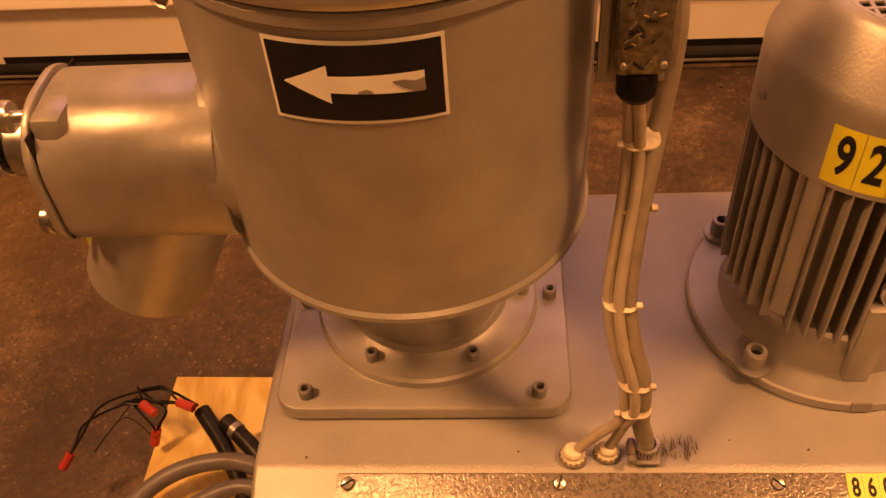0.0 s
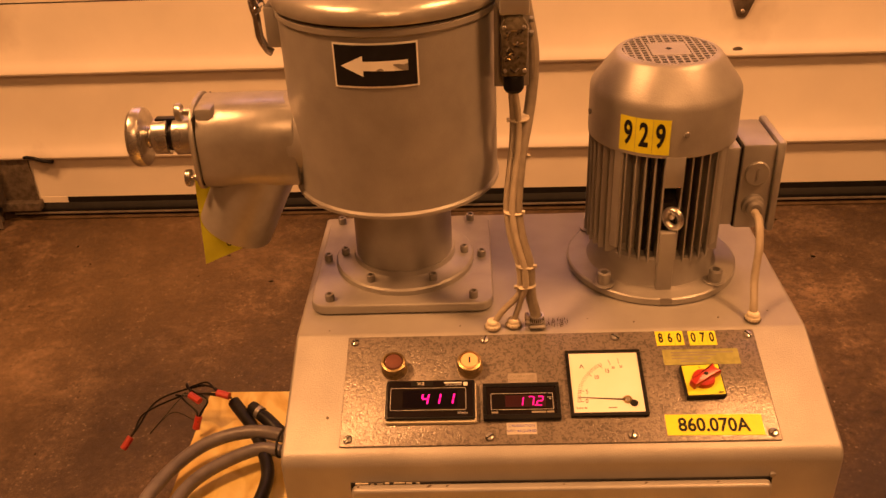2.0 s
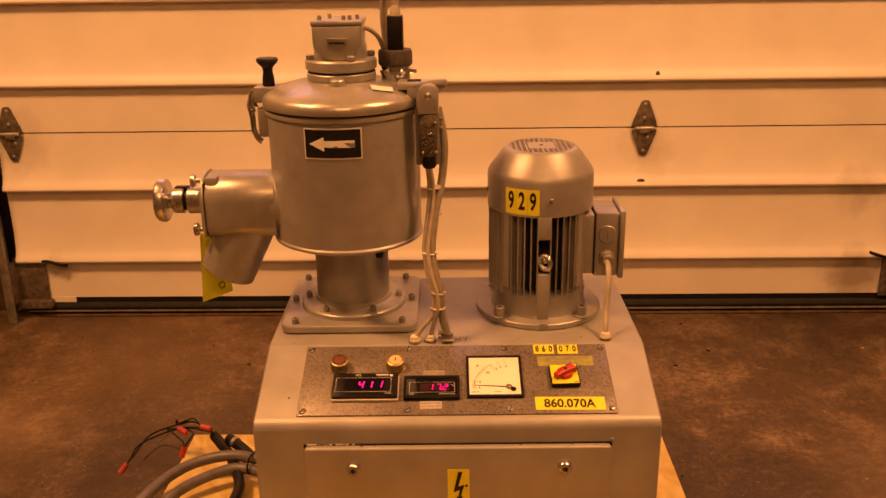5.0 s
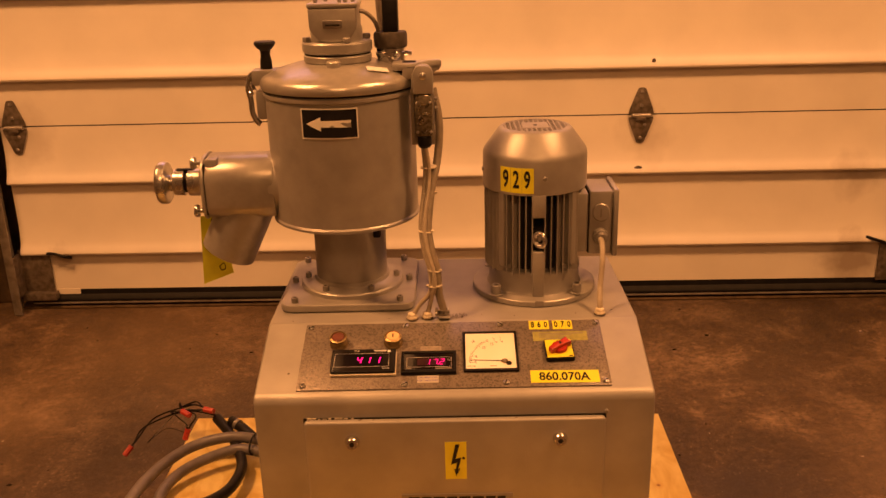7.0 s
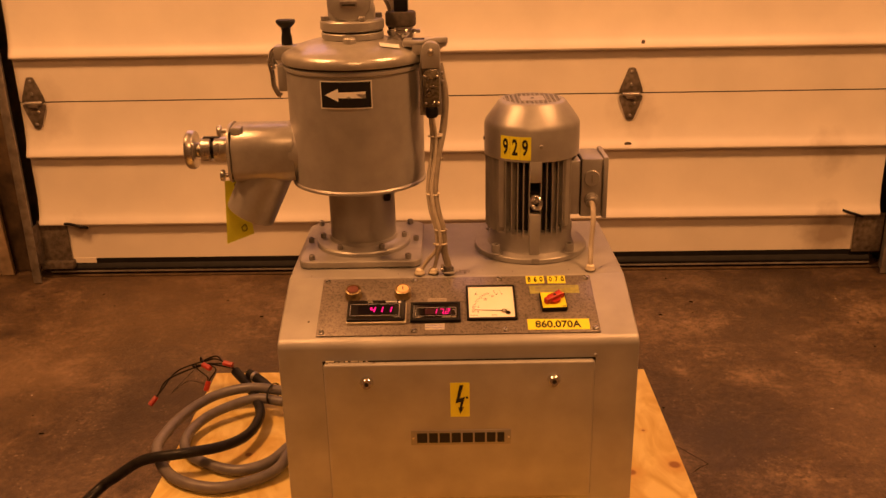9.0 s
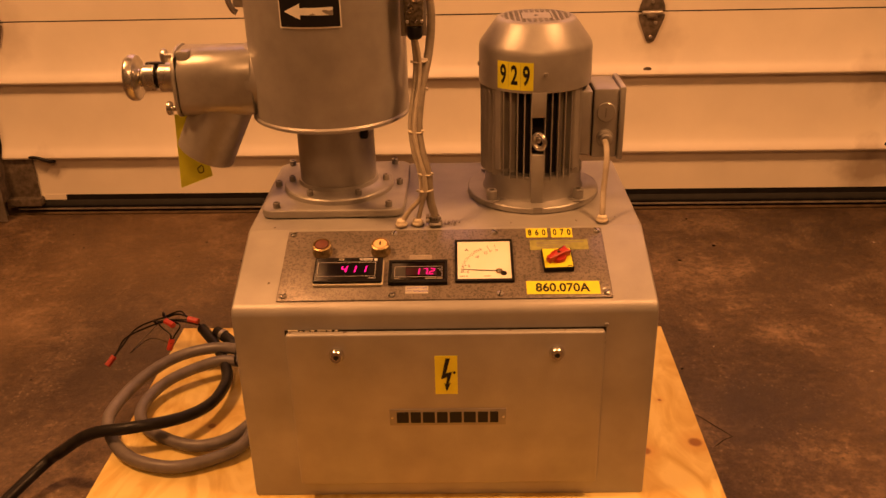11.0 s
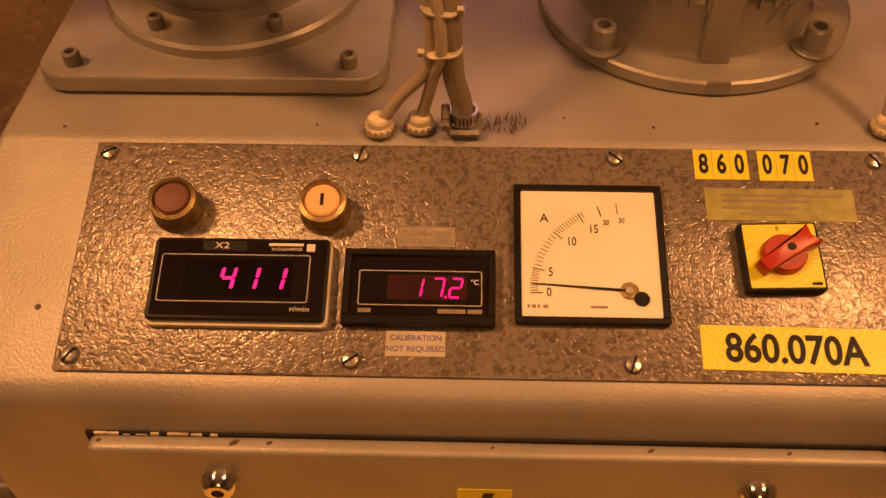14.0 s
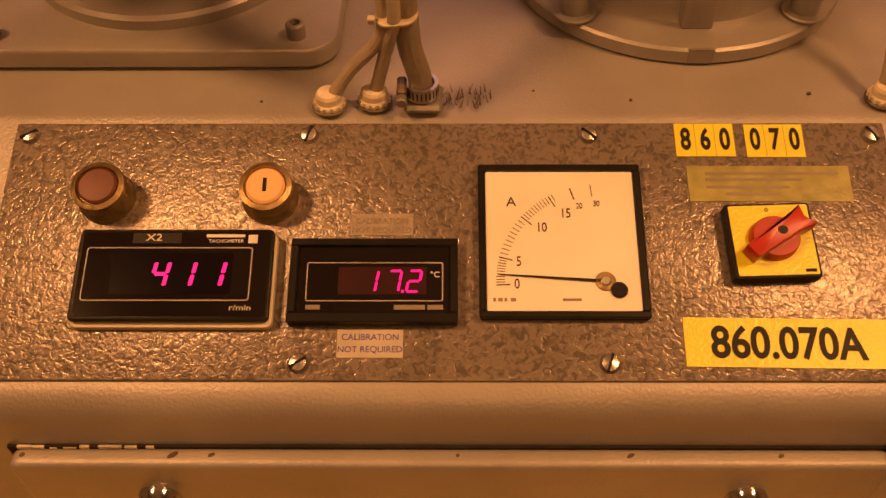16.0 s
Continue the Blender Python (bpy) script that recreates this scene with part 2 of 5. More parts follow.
    nt.links.new(colour, b.inputs["Base Color"])
    r = nt.nodes.new("ShaderNodeMapRange")
    r.inputs[3].default_value, r.inputs[4].default_value = 0.26, 0.72
    nt.links.new(mid.outputs["Fac"], r.inputs[0])
    nt.links.new(r.outputs[0], b.inputs["Roughness"])
    bp = nt.nodes.new("ShaderNodeBump")
    bp.inputs["Strength"].default_value, bp.inputs["Distance"].default_value = 0.5, 0.004
    nt.links.new(fine.outputs["Fac"], bp.inputs["Height"])
    nt.links.new(bp.outputs["Normal"], b.inputs["Normal"])
    return m


PLY_TOP = 0.100


def plywood():
    m = bpy.data.materials.new("plywood_face")
    m.use_nodes = True
    nt = m.node_tree
    b = nt.nodes["Principled BSDF"]
    co = nt.nodes.new("ShaderNodeTexCoord")
    mp = nt.nodes.new("ShaderNodeMapping")
    mp.inputs["Scale"].default_value = (1.6, 0.7, 1)
    nt.links.new(co.outputs["Object"], mp.inputs[0])
    w = nt.nodes.new("ShaderNodeTexNoise")
    w.inputs["Scale"].default_value, w.inputs["Detail"].default_value, w.inputs["Distortion"].default_value = 9, 6, 1.6
    nt.links.new(mp.outputs[0], w.inputs["Vector"])
    ramp = nt.nodes.new("ShaderNodeValToRGB")
    ramp.color_ramp.elements[0].position, ramp.color_ramp.elements[0].color = 0.36, (0.60, 0.40, 0.10, 1)
    ramp.color_ramp.elements[1].position, ramp.color_ramp.elements[1].color = 0.60, (0.78, 0.61, 0.22, 1)
    nt.links.new(w.outputs["Fac"], ramp.inputs["Fac"])
    colour = ramp.outputs["Color"]
    # knots: centre and radius, each with a darker ring of grain
    for x, y, rad in ((0.465, 0.165, 0.013), (0.369, 0.139, 0.010), (0.425, 0.300, 0.004), (-0.455, 0.215, 0.008), (-0.545, -0.02, 0.012), (0.40, -0.16, 0.012)):
        dist = nt.nodes.new("ShaderNodeVectorMath")
        dist.operation = "DISTANCE"
        dist.inputs[1].default_value = (x, y, PLY_TOP)
        nt.links.new(co.outputs["Object"], dist.inputs[0])
        for near, far, deep, tint in ((rad * 1.1, rad * 3.4, 0.55, (0.60, 0.34, 0.09)), (rad * 0.7, rad * 1.15, 0.9, (0.26, 0.10, 0.025))):
            f = nt.nodes.new("ShaderNodeMapRange")
            f.inputs[1].default_value, f.inputs[2].default_value = near, far
            f.inputs[3].default_value, f.inputs[4].default_value = deep, 0.0
            nt.links.new(dist.outputs["Value"], f.inputs[0])
            mix = nt.nodes.new("ShaderNodeMix")
            mix.data_type = "RGBA"
            mix.inputs["B"].default_value = (*tint, 1)
            nt.links.new(colour, mix.inputs["A"])
            nt.links.new(f.outputs[0], mix.inputs["Factor"])
            colour = mix.outputs["Result"]
    nt.links.new(colour, b.inputs["Base Color"])
    b.inputs["Roughness"].default_value = 0.55
    return m


CONCRETE, PLY = concrete(), plywood()


def grimy(m, spots):
    """Smudges of dirt with ragged outlines: centre, radius, strength."""
    nt = m.node_tree
    b = nt.nodes["Principled BSDF"]
    colour = b.inputs["Base Color"].links[0].from_socket
    co = nt.nodes.new("ShaderNodeTexCoord")
    n = nt.nodes.new("ShaderNodeTexNoise")
    n.inputs["Scale"].default_value, n.inputs["Detail"].default_value = 14, 6
    nt.links.new(co.outputs["Object"], n.inputs["Vector"])
    wob = nt.nodes.new("ShaderNodeVectorMath")
    wob.operation = "MULTIPLY_ADD"
    wob.inputs[1].default_value = (0.16, 0.0, 0.16)
    nt.links.new(n.outputs["Color"], wob.inputs[0])
    nt.links.new(co.outputs["Object"], wob.inputs[2])
    for x, y, z, rad, deep in spots:
        dist = nt.nodes.new("ShaderNodeVectorMath")
        dist.operation = "DISTANCE"
        dist.inputs[1].default_value = (x + 0.08, y, z + 0.08)
        nt.links.new(wob.outputs[0], dist.inputs[0])
        f = nt.nodes.new("ShaderNodeMapRange")
        f.inputs[1].default_value, f.inputs[2].default_value = rad * 0.2, rad
        f.inputs[3].default_value, f.inputs[4].default_value = deep, 0.0
        nt.links.new(dist.outputs["Value"], f.inputs[0])
        mix = nt.nodes.new("ShaderNodeMix")
        mix.data_type = "RGBA"
        mix.inputs["B"].default_value = (0.26, 0.20, 0.15, 1)
        nt.links.new(colour, mix.inputs["A"])
        nt.links.new(f.outputs[0], mix.inputs["Factor"])
        colour = mix.outputs["Result"]
    nt.links.new(colour, b.inputs["Base Color"])


grimy(DOOR_WHITE, ((1.32, 1.525, 0.13, 0.13, 0.8), (1.28, 1.525, 0.43, 0.10, 0.4), (-1.40, 1.525, 0.60, 0.12, 0.35), (0.61, 1.525, 0.56, 0.10, 0.3), (-1.33, 1.525, 0.19, 0.06, 0.4)))


# ---- mesh helpers ----
def link(name, bm, mat, parent=None, label="", smooth=30):
    bmesh.ops.recalc_face_normals(bm, faces=bm.faces)
    me = bpy.data.meshes.new(name)
    bm.to_mesh(me)
    bm.free()
    me.materials.append(mat)
    if smooth:
        me.polygons.foreach_set("use_smooth", [True] * len(me.polygons))
        me.set_sharp_from_angle(angle=radians(smooth))
    ob = new(name, me)
    ob.parent = parent
    if label:
        ob["label"] = label
    return ob


def part(name, bm, mat, parent, label="", smooth=30):
    return link(name, bm, mat, parent, label, smooth)


def thing(name, label, category, group="", kind=""):
    return tagged(new(name), label, category, group, kind)


def share(ob, m, parent):
    """Another object on the same mesh, at the pose m."""
    o = new(ob.name.split(".")[0], ob.data)
    o.parent, o.matrix_basis = parent, m
    if "label" in ob:
        o["label"] = ob["label"]
    return o


def box(x0, x1, y0, y1, z0, z1, bevel=0.0, seg=2, m=None):
    bm = bmesh.new()
    bmesh.ops.create_cube(bm, size=1)
    bmesh.ops.transform(bm, matrix=Matrix.Translation(((x0 + x1) / 2, (y0 + y1) / 2, (z0 + z1) / 2)) @ Matrix.Diagonal((x1 - x0, y1 - y0, z1 - z0, 1)), verts=bm.verts)
    if bevel:
        bmesh.ops.bevel(bm, geom=bm.edges[:], offset=bevel, segments=seg, affect="EDGES", profile=0.5)
    if m is not None:
        bmesh.ops.transform(bm, matrix=m, verts=bm.verts)
    return bm


def lathe(profile, m=None, seg=64, bm=None):
    """Turn (radius, height) pairs about z. Radius 0 at an end closes it."""
    bm = bm or bmesh.new()
    rings, fresh = [], []
    for r, z in profile:
        if r < 1e-6:
            rings.append([bm.verts.new((0, 0, z))])
        else:
            rings.append([bm.verts.new((r * math.cos(2 * math.pi * i / seg), r * math.sin(2 * math.pi * i / seg), z)) for i in range(seg)])
        fresh += rings[-1]
    for a, b in zip(rings, rings[1:]):
        for i in range(seg):
            j = (i + 1) % seg
            q = [a[i % len(a)], a[j % len(a)], b[j % len(b)], b[i % len(b)]]
            q = [v for n, v in enumerate(q) if v not in q[:n]]
            if len(q) > 2:
                bm.faces.new(q)
    if abs(profile[0][0] - profile[-1][0]) < 1e-6 and len(rings[0]) > 2:
        a, b = rings[-1], rings[0]
        if abs(profile[0][1] - profile[-1][1]) > 1e-6:
            for i in range(seg):
                bm.faces.new((a[i], a[(i + 1) % seg], b[(i + 1) % seg], b[i]))
    else:
        for ring in (rings[0], rings[-1]):
            if len(ring) > 2:
                bm.faces.new(ring)
    if m is not None:
        bmesh.ops.transform(bm, matrix=m, verts=fresh)
    return bm


def disc_profile(r, z0, z1, c=0.002):
    return [(0, z0), (r - c, z0), (r, z0 + c), (r, z1 - c), (r - c, z1), (0, z1)]


def smooth_path(pts, n=10):
    """Catmull-Rom through points."""
    p = [Vector(a) for a in pts]
    p = [2 * p[0] - p[1]] + p + [2 * p[-1] - p[-2]]
    out = []
    for i in range(1, len(p) - 2):
        for k in range(n):
            t = k / n
            out.append(0.5 * ((2 * p[i]) + (p[i + 1] - p[i - 1]) * t + (2 * p[i - 1] - 5 * p[i] + 4 * p[i + 1] - p[i + 2]) * t * t + (3 * p[i] - p[i - 1] - 3 * p[i + 1] + p[i + 2]) * t ** 3))
    return out + [p[-2]]


def tube(pts, r, n=10, seg=12, ribs=0.0, bm=None):
    path = smooth_path(pts, n) if n else [Vector(a) for a in pts]
    bm = bm or bmesh.new()
    rings, up = [], Vector((0.13, 0.21, 1)).normalized()
    for i, p in enumerate(path):
        d = (path[min(i + 1, len(path) - 1)] - path[max(i - 1, 0)]).normalized()
        a = (up - d * up.dot(d)).normalized()
        up, b = a, d.cross(a)
        rr = r * (1 + (ribs if i % 2 else 0))
        rings.append([bm.verts.new(p + (a * math.cos(2 * math.pi * k / seg) + b * math.sin(2 * math.pi * k / seg)) * rr) for k in range(seg)])
    for u, v in zip(rings, rings[1:]):
        for k in range(seg):
            bm.faces.new((u[k], u[(k + 1) % seg], v[(k + 1) % seg], v[k]))
    bm.faces.new(rings[0]), bm.faces.new(rings[-1])
    return bm


def rounded(pts, radii, n=6):
    """A polygon (u, v) with its corners rounded."""
    out = []
    for i, (p, r) in enumerate(zip(pts, radii)):
        p, a, b = Vector(p), Vector(pts[i - 1]), Vector(pts[(i + 1) % len(pts)])
        if r <= 0:
            out.append(p)
            continue
        da, db = (a - p).normalized(), (b - p).normalized()
        half = da.angle(db) / 2
        t = r / math.tan(half)
        c = p + (da + db).normalized() * (r / math.sin(half))
        s, e = p + da * t - c, p + db * t - c
        ang = s.angle_signed(e)
        for k in range(n + 1):
            out.append(c + Matrix.Rotation(-ang * k / n, 2) @ s)
    return out


def prism(pts, z0, z1, m=None, bevel=0.0, seg=2):
    """A polygon in x, y raised from z0 to z1, its two rims bevelled."""
    bm = bmesh.new()
    f = bm.faces.new([bm.verts.new((p[0], p[1], z0)) for p in pts])
    g = bmesh.ops.extrude_face_region(bm, geom=[f])
    bmesh.ops.translate(bm, vec=(0, 0, z1 - z0), verts=[v for v in g["geom"] if isinstance(v, bmesh.types.BMVert)])
    bmesh.ops.recalc_face_normals(bm, faces=bm.faces)
    if bevel:
        rim = [e for e in bm.edges if abs(e.verts[0].co.z - e.verts[1].co.z) < 1e-7]
        bmesh.ops.bevel(bm, geom=rim, offset=bevel, segments=seg, affect="EDGES", profile=0.5)
    if m is not None:
        bmesh.ops.transform(bm, matrix=m, verts=bm.verts)
    return bm


def rect(x0, x1, y0, y1, r=0.0, n=5):
    return rounded([(x0, y0), (x1, y0), (x1, y1), (x0, y1)], [r] * 4, n)


def letters(text, size, m, mat, parent, name="lettering", width=1.0, align="CENTER", bold=0.0, shear=0.0):
    """Built-in font turned into a thin mesh; m maps its x, y to the surface."""
    c = bpy.data.curves.new(name, "FONT")
    c.body, c.size, c.align_x, c.align_y, c.extrude, c.offset, c.shear = text, size, align, "CENTER", 0.00015, bold, shear
    c.resolution_u = 4
    tmp = new("tmp", c)
    me = bpy.data.meshes.new_from_object(tmp.evaluated_get(bpy.context.evaluated_depsgraph_get()))
    bpy.data.objects.remove(tmp)
    bpy.data.curves.remove(c)
    me.transform(m @ Matrix.Diagonal((width, 1, 1, 1)))
    me.materials.clear()
    me.materials.append(mat)
    ob = new(name, me)
    ob.parent = parent
    return ob


def turned(o, x, y, z, rx=0, ry=0, rz=0):
    o.matrix_basis = pose(x, y, z, rx, ry, rz)
    return o


# ---- setting ----
link("floor", box(-4.6, 4.6, -5.0, 1.95, -0.12, 0.0), CONCRETE, None, "worn brown stained concrete shop floor", 0)
bpy.data.objects["floor"]["kind"] = "structure"
DOOR_Y = 1.53


def structure(name, bm, mat, label, category=""):
    return tagged(link(name, bm, mat), label, category, kind="structure")


structure("wall_left", box(-4.8, -4.6, -5.0, 1.95, -0.12, 3.7), WALL, "plain tan painted block wall")
structure("wall_right", box(4.6, 4.8, -5.0, 1.95, -0.12, 3.7), WALL, "plain tan painted block wall")
structure("wall_south", box(-4.6, 4.6, -5.2, -5.0, -0.12, 3.7), WALL, "plain tan painted block wall")
structure("wall_north_left", box(-4.6, -1.66, 1.62, 1.9, 0, 3.7), WALL, "tan wall beside the overhead door")
structure("wall_north_right", box(1.66, 4.6, 1.62, 1.9, 0, 3.7), WALL, "tan wall beside the overhead door")
structure("wall_north_head", box(-1.66, 1.66, 1.62, 1.9, 2.6, 3.7), WALL, "tan wall above the overhead door")
structure("ceiling", box(-4.6, 4.6, -5.0, 1.95, 3.7, 3.8), CEILING, "plain pale ceiling board")
structure("door_jamb_left", box(-1.66, -1.545, 1.575, 1.9, 0.002, 2.6, 0.004), JAMB, "dark brown timber door jamb")
structure("door_jamb_right", box(1.53, 1.66, 1.50, 1.9, 0.002, 2.6, 0.004), JAMB, "dark brown timber door jamb")
structure("threshold", box(-1.53, 1.53, 1.515, 1.9, 0.0005, 0.008, 0.003), JAMB, "dark worn threshold strip under the overhead door")

# overhead door: four ribbed sheet-steel sections
door = tagged(new("door_1"), "white ribbed steel overhead sectional door, closed", "garage door", kind="structure")


def door_section(z0, z1, ribs):
    """Sheet profile in y, z with ribs that stand out over a shaded step."""
    prof = [(0.0, z0 + 0.0022)]
    for r in ribs:
        prof += [(0.0, r - 0.028), (-0.001, r - 0.018), (-0.024, r - 0.013), (-0.026, r - 0.008), (-0.024, r + 0.001), (-0.017, r + 0.012), (-0.010, r + 0.030), (-0.002, r + 0.085)]
    prof += [(0.0, z1 - 0.0022), (0.035, z1 - 0.0022), (0.035, z0 + 0.0022)]
    bm = bmesh.new()
    rows = [[bm.verts.new((x, DOOR_Y + y, z)) for y, z in prof] for x in (-1.475, 1.475)]
    for i in range(len(prof)):
        j = (i + 1) % len(prof)
        bm.faces.new((rows[0][i], rows[1][i], rows[1][j], rows[0][j]))
    bm.faces.new(rows[0]), bm.faces.new(rows[1])
    return bm


for z0, z1, ribs in ((0.066, 0.636, (0.214, 0.461)), (0.636, 1.222, (0.798, 1.052)), (1.222, 1.81, (1.384, 1.638)), (1.81, 2.61, (1.97, 2.22))):
    part("door_section", door_section(z0, z1, ribs), DOOR_WHITE, door, "", 25)
for z in (0.636, 1.222, 1.81):
    part("section_joint", box(-1.47, 1.47, DOOR_Y + 0.004, DOOR_Y + 0.030, z - 0.0020, z + 0.0020), RUBBER, door)
part("bottom_seal", tube([(-1.47, DOOR_Y + 0.016, 0.028), (1.47, DOOR_Y + 0.016, 0.028)], 0.026, 0), RUBBER, door, "black rubber bottom seal")
part("bottom_rail", box(-1.47, 1.47, DOOR_Y + 0.002, DOOR_Y + 0.03, 0.040, 0.0682), RUBBER, door, "dark bottom rail")
part("door_corner", box(-1.475, -1.303, DOOR_Y - 0.001, DOOR_Y + 0.0015, 0.050, 0.070, 0.0005, 1), DOOR_WHITE, door)
part("seal_retainer", box(-1.47, 1.47, DOOR_Y - 0.012, DOOR_Y - 0.006, 0.018, 0.024, 0.001), STEEL, door, "thin bright metal retainer strip")


def hinge(x, z):
    h = new("hinge")
    h.parent, h["label"] = door, "worn diamond-shaped galvanised hinge"
    h.location = (x, DOOR_Y - 0.004, z)
    up = rounded([(-0.040, 0.004), (0.040, 0.004), (0.036, 0.022), (0.011, 0.088), (-0.011, 0.088), (-0.036, 0.022)], [0.004, 0.004, 0.006, 0.010, 0.010, 0.006], 4)
    flip = pose(0, 0, 0, 90)
    part("upper_leaf", prism(up, 0.0, 0.004, flip, 0.001), RUST, h)
    part("lower_leaf", prism([(-p[0], -p[1]) for p in up], 0.0, 0.004, flip, 0.001), RUST, h)
    part("barrel", lathe(disc_profile(0.007, -0.030, 0.030), pose(0, -0.006, 0, 0, 90), 16), STEEL, h, "bright hinge barrel")
    part("pin_bracket", box(-0.016, 0.016, -0.012, -0.003, -0.016, -0.004, 0.002), RUST, h)
    for sx, sz in ((0, 0.075), (0, 0.032), (0.012, -0.03), (0, -0.072)):
        part("screw", lathe(disc_profile(0.0055, 0, 0.004, 0.0015), pose(sx, -0.003, sz, 90), 12), STEEL, h)
    return h


hinge(0.592, 0.634)
hinge(-1.425, 0.634)
br = thing("roller_bracket", "worn grey steel bottom corner bracket at the door edge", "bracket")
part("plate", box(-1.492, -1.385, DOOR_Y - 0.012, DOOR_Y - 0.004, 0.062, 0.215, 0.002), RUST, br)
part("flange", box(-1.493, -1.483, DOOR_Y - 0.07, DOOR_Y - 0.01, 0.062, 0.205, 0.002), RUST, br)
part("foot", box(-1.49, -1.375, DOOR_Y - 0.035, DOOR_Y - 0.004, 0.040, 0.066, 0.002), RUST, br)
part("cable_stub", tube([(-1.40, DOOR_Y - 0.016, 0.205), (-1.36, DOOR_Y - 0.03, 0.208), (-1.325, DOOR_Y - 0.03, 0.197), (-1.31, DOOR_Y - 0.012, 0.188)], 0.005), RUBBER, br, "dark bent lift cable end")
br2 = thing("roller_bracket", "worn grey steel bottom corner bracket at the far door edge", "bracket")
part("plate", box(1.40, 1.50, DOOR_Y - 0.012, DOOR_Y - 0.004, 0.062, 0.205, 0.002), RUST, br2)
part("cable_stub", tube([(1.42, DOOR_Y - 0.016, 0.195), (1.38, DOOR_Y - 0.03, 0.21), (1.345, DOOR_Y - 0.02, 0.22)], 0.005), RUBBER, br2)
for sx in (-1, 1):
    tr = thing("door_track", "tall galvanised steel roller track of the overhead door", "track")
    part("web", box(sx * 1.508 - 0.003, sx * 1.508 + 0.003, DOOR_Y - 0.07, DOOR_Y - 0.01, 0.003, 2.6), STEEL, tr)
    part("lip", box(sx * 1.495 - 0.012, sx * 1.495 + 0.016, DOOR_Y - 0.076, DOOR_Y - 0.070, 0.003, 2.6, 0.002), STEEL, tr)
    part("angle", box(sx * 1.52 - 0.008, sx * 1.52 + 0.008, DOOR_Y - 0.03, DOOR_Y - 0.024, 0.003, 2.6), RUST, tr)
for dx, dz, w, hh, n in ((0.588, 0.468, 0.016, 0.006, "dark oval rust hole on the door rib"), (0.62, 0.806, 0.008, 0.008, "small rust chip on the door rib")):
    s = link("rust_mark", lathe(disc_profile(1, 0, 1, 0.2), pose(dx, DOOR_Y - 0.0215, dz, 90) @ Matrix.Diagonal((w / 2 * 1.6, hh, 0.0012, 1)), 16), RUST)
    tagged(s, n, "rust mark")

for x, y, h, lean, w in ((-1.640, 1.545, 0.40, 2.5, 0.045), (-1.692, 1.552, 0.46, 3.5, 0.050)):
    bd = thing("timber_board", "pale weathered timber board standing on end beside the door track", "board", "boards beside the door track")
    bd.matrix_basis = pose(x, y, 0.001, 0, -lean, 0)
    part("plank", box(-w / 2, w / 2, -0.009, 0.009, 0.001, h, 0.0015), BOARD, bd)

# ---- plywood deck ----
PLY_Z = PLY_TOP
deck = thing("plywood_deck", "raw yellow plywood sheet screwed on timber bearers", "plywood sheet")
part("sheet", box(-0.622, 0.484, -0.40, 0.592, PLY_Z - 0.018, PLY_Z, 0.0015), PLY, deck)
for y in (-0.36, 0.10, 0.55):
    part("bearer", box(-0.60, 0.475, y - 0.04, y + 0.04, 0.001, PLY_Z - 0.0185, 0.003), PLY, deck)

# ---- machine cabinet ----
CX = 0.0065
# the machine stands slightly askew to the door
ASKEW = Matrix.Translation((0, 0.25, 0)) @ pose(0, 0, 0, 0, 0, 0.9) @ Matrix.Translation((0, -0.25, 0))
cab = thing("mixer_cabinet", "silver-grey painted steel machine cabinet with sloping front on plywood", "machine cabinet")
cab.matrix_basis = ASKEW
prof = rounded([(0.021, PLY_Z + 0.001), (0.021, 0.467), (0.192, 0.528), (0.520, 0.530), (0.520, PLY_Z + 0.001)], [0, 0.020, 0.02, 0.012, 0], 7)
hull = prism([(p[0], p[1]) for p in prof], -0.3345, 0.3345, None, 0.005, 3)
bmesh.ops.transform(hull, matrix=Matrix(((0, 0, 1, CX), (1, 0, 0, 0), (0, 1, 0, 0), (0, 0, 0, 1))), verts=hull.verts)
part("housing", hull, HOUSING, cab)
TO_FRONT = pose(0, 0, 0, 90)
sd = part("service_door", prism(rect(-0.2440, 0.2585, 0.134, 0.4290, 0.007), 0.0, 0.0125, pose(0, 0.0205, 0, 90), 0.0040, 4), HOUSING, cab)
part("door_gap", box(-0.2455, 0.2600, 0.0190, 0.0209, 0.1325, 0.4306), CAVITY, cab, "dark gap round the service door")
for x in (-0.1645, 0.1825):
    lk = part("lock", lathe([(0, 0), (0.0125, 0), (0.0125, 0.002), (0.010, 0.008), (0.0085, 0.0095), (0, 0.0095)], pose(x, 0.008, 0.3920, 90), 24), CHROME, sd, "chrome quarter-turn lock")
    part("lock_core", lathe(disc_profile(0.0042, 0, 0.0005, 0.0001), pose(x, -0.0014, 0.3920, 90), 16), CAVITY, sd, "dark key socket")
part("nut", lathe(disc_profile(0.004, 0, 0.004, 0.001), pose(0.260, 0.0215, 0.4345, 90), 8), SILVER_DARK, cab)
wl = part("warning_label", box(-0.0100, 0.0260, 0.0074, 0.0078, 0.3165, 0.3885), YELLOW, sd, "yellow electrical hazard label")
bolt_shape = [(0.0165, 0.0315), (0.0235, 0.0315), (0.0165, 0.0035), (0.0265, 0.0065), (0.0205, -0.016), (0.0243, -0.0145), (0.0172, -0.0305), (0.0135, -0.0150), (0.0165, -0.0165), (0.0185, -0.0035), (0.0085, -0.0075)]
part("flash_symbol", prism([(x - 0.0090, z + 0.3523) for x, z in bolt_shape], 0.0, 0.0003, pose(0, 0.0073, 0, 90)), INK, sd, "black lightning arrow")
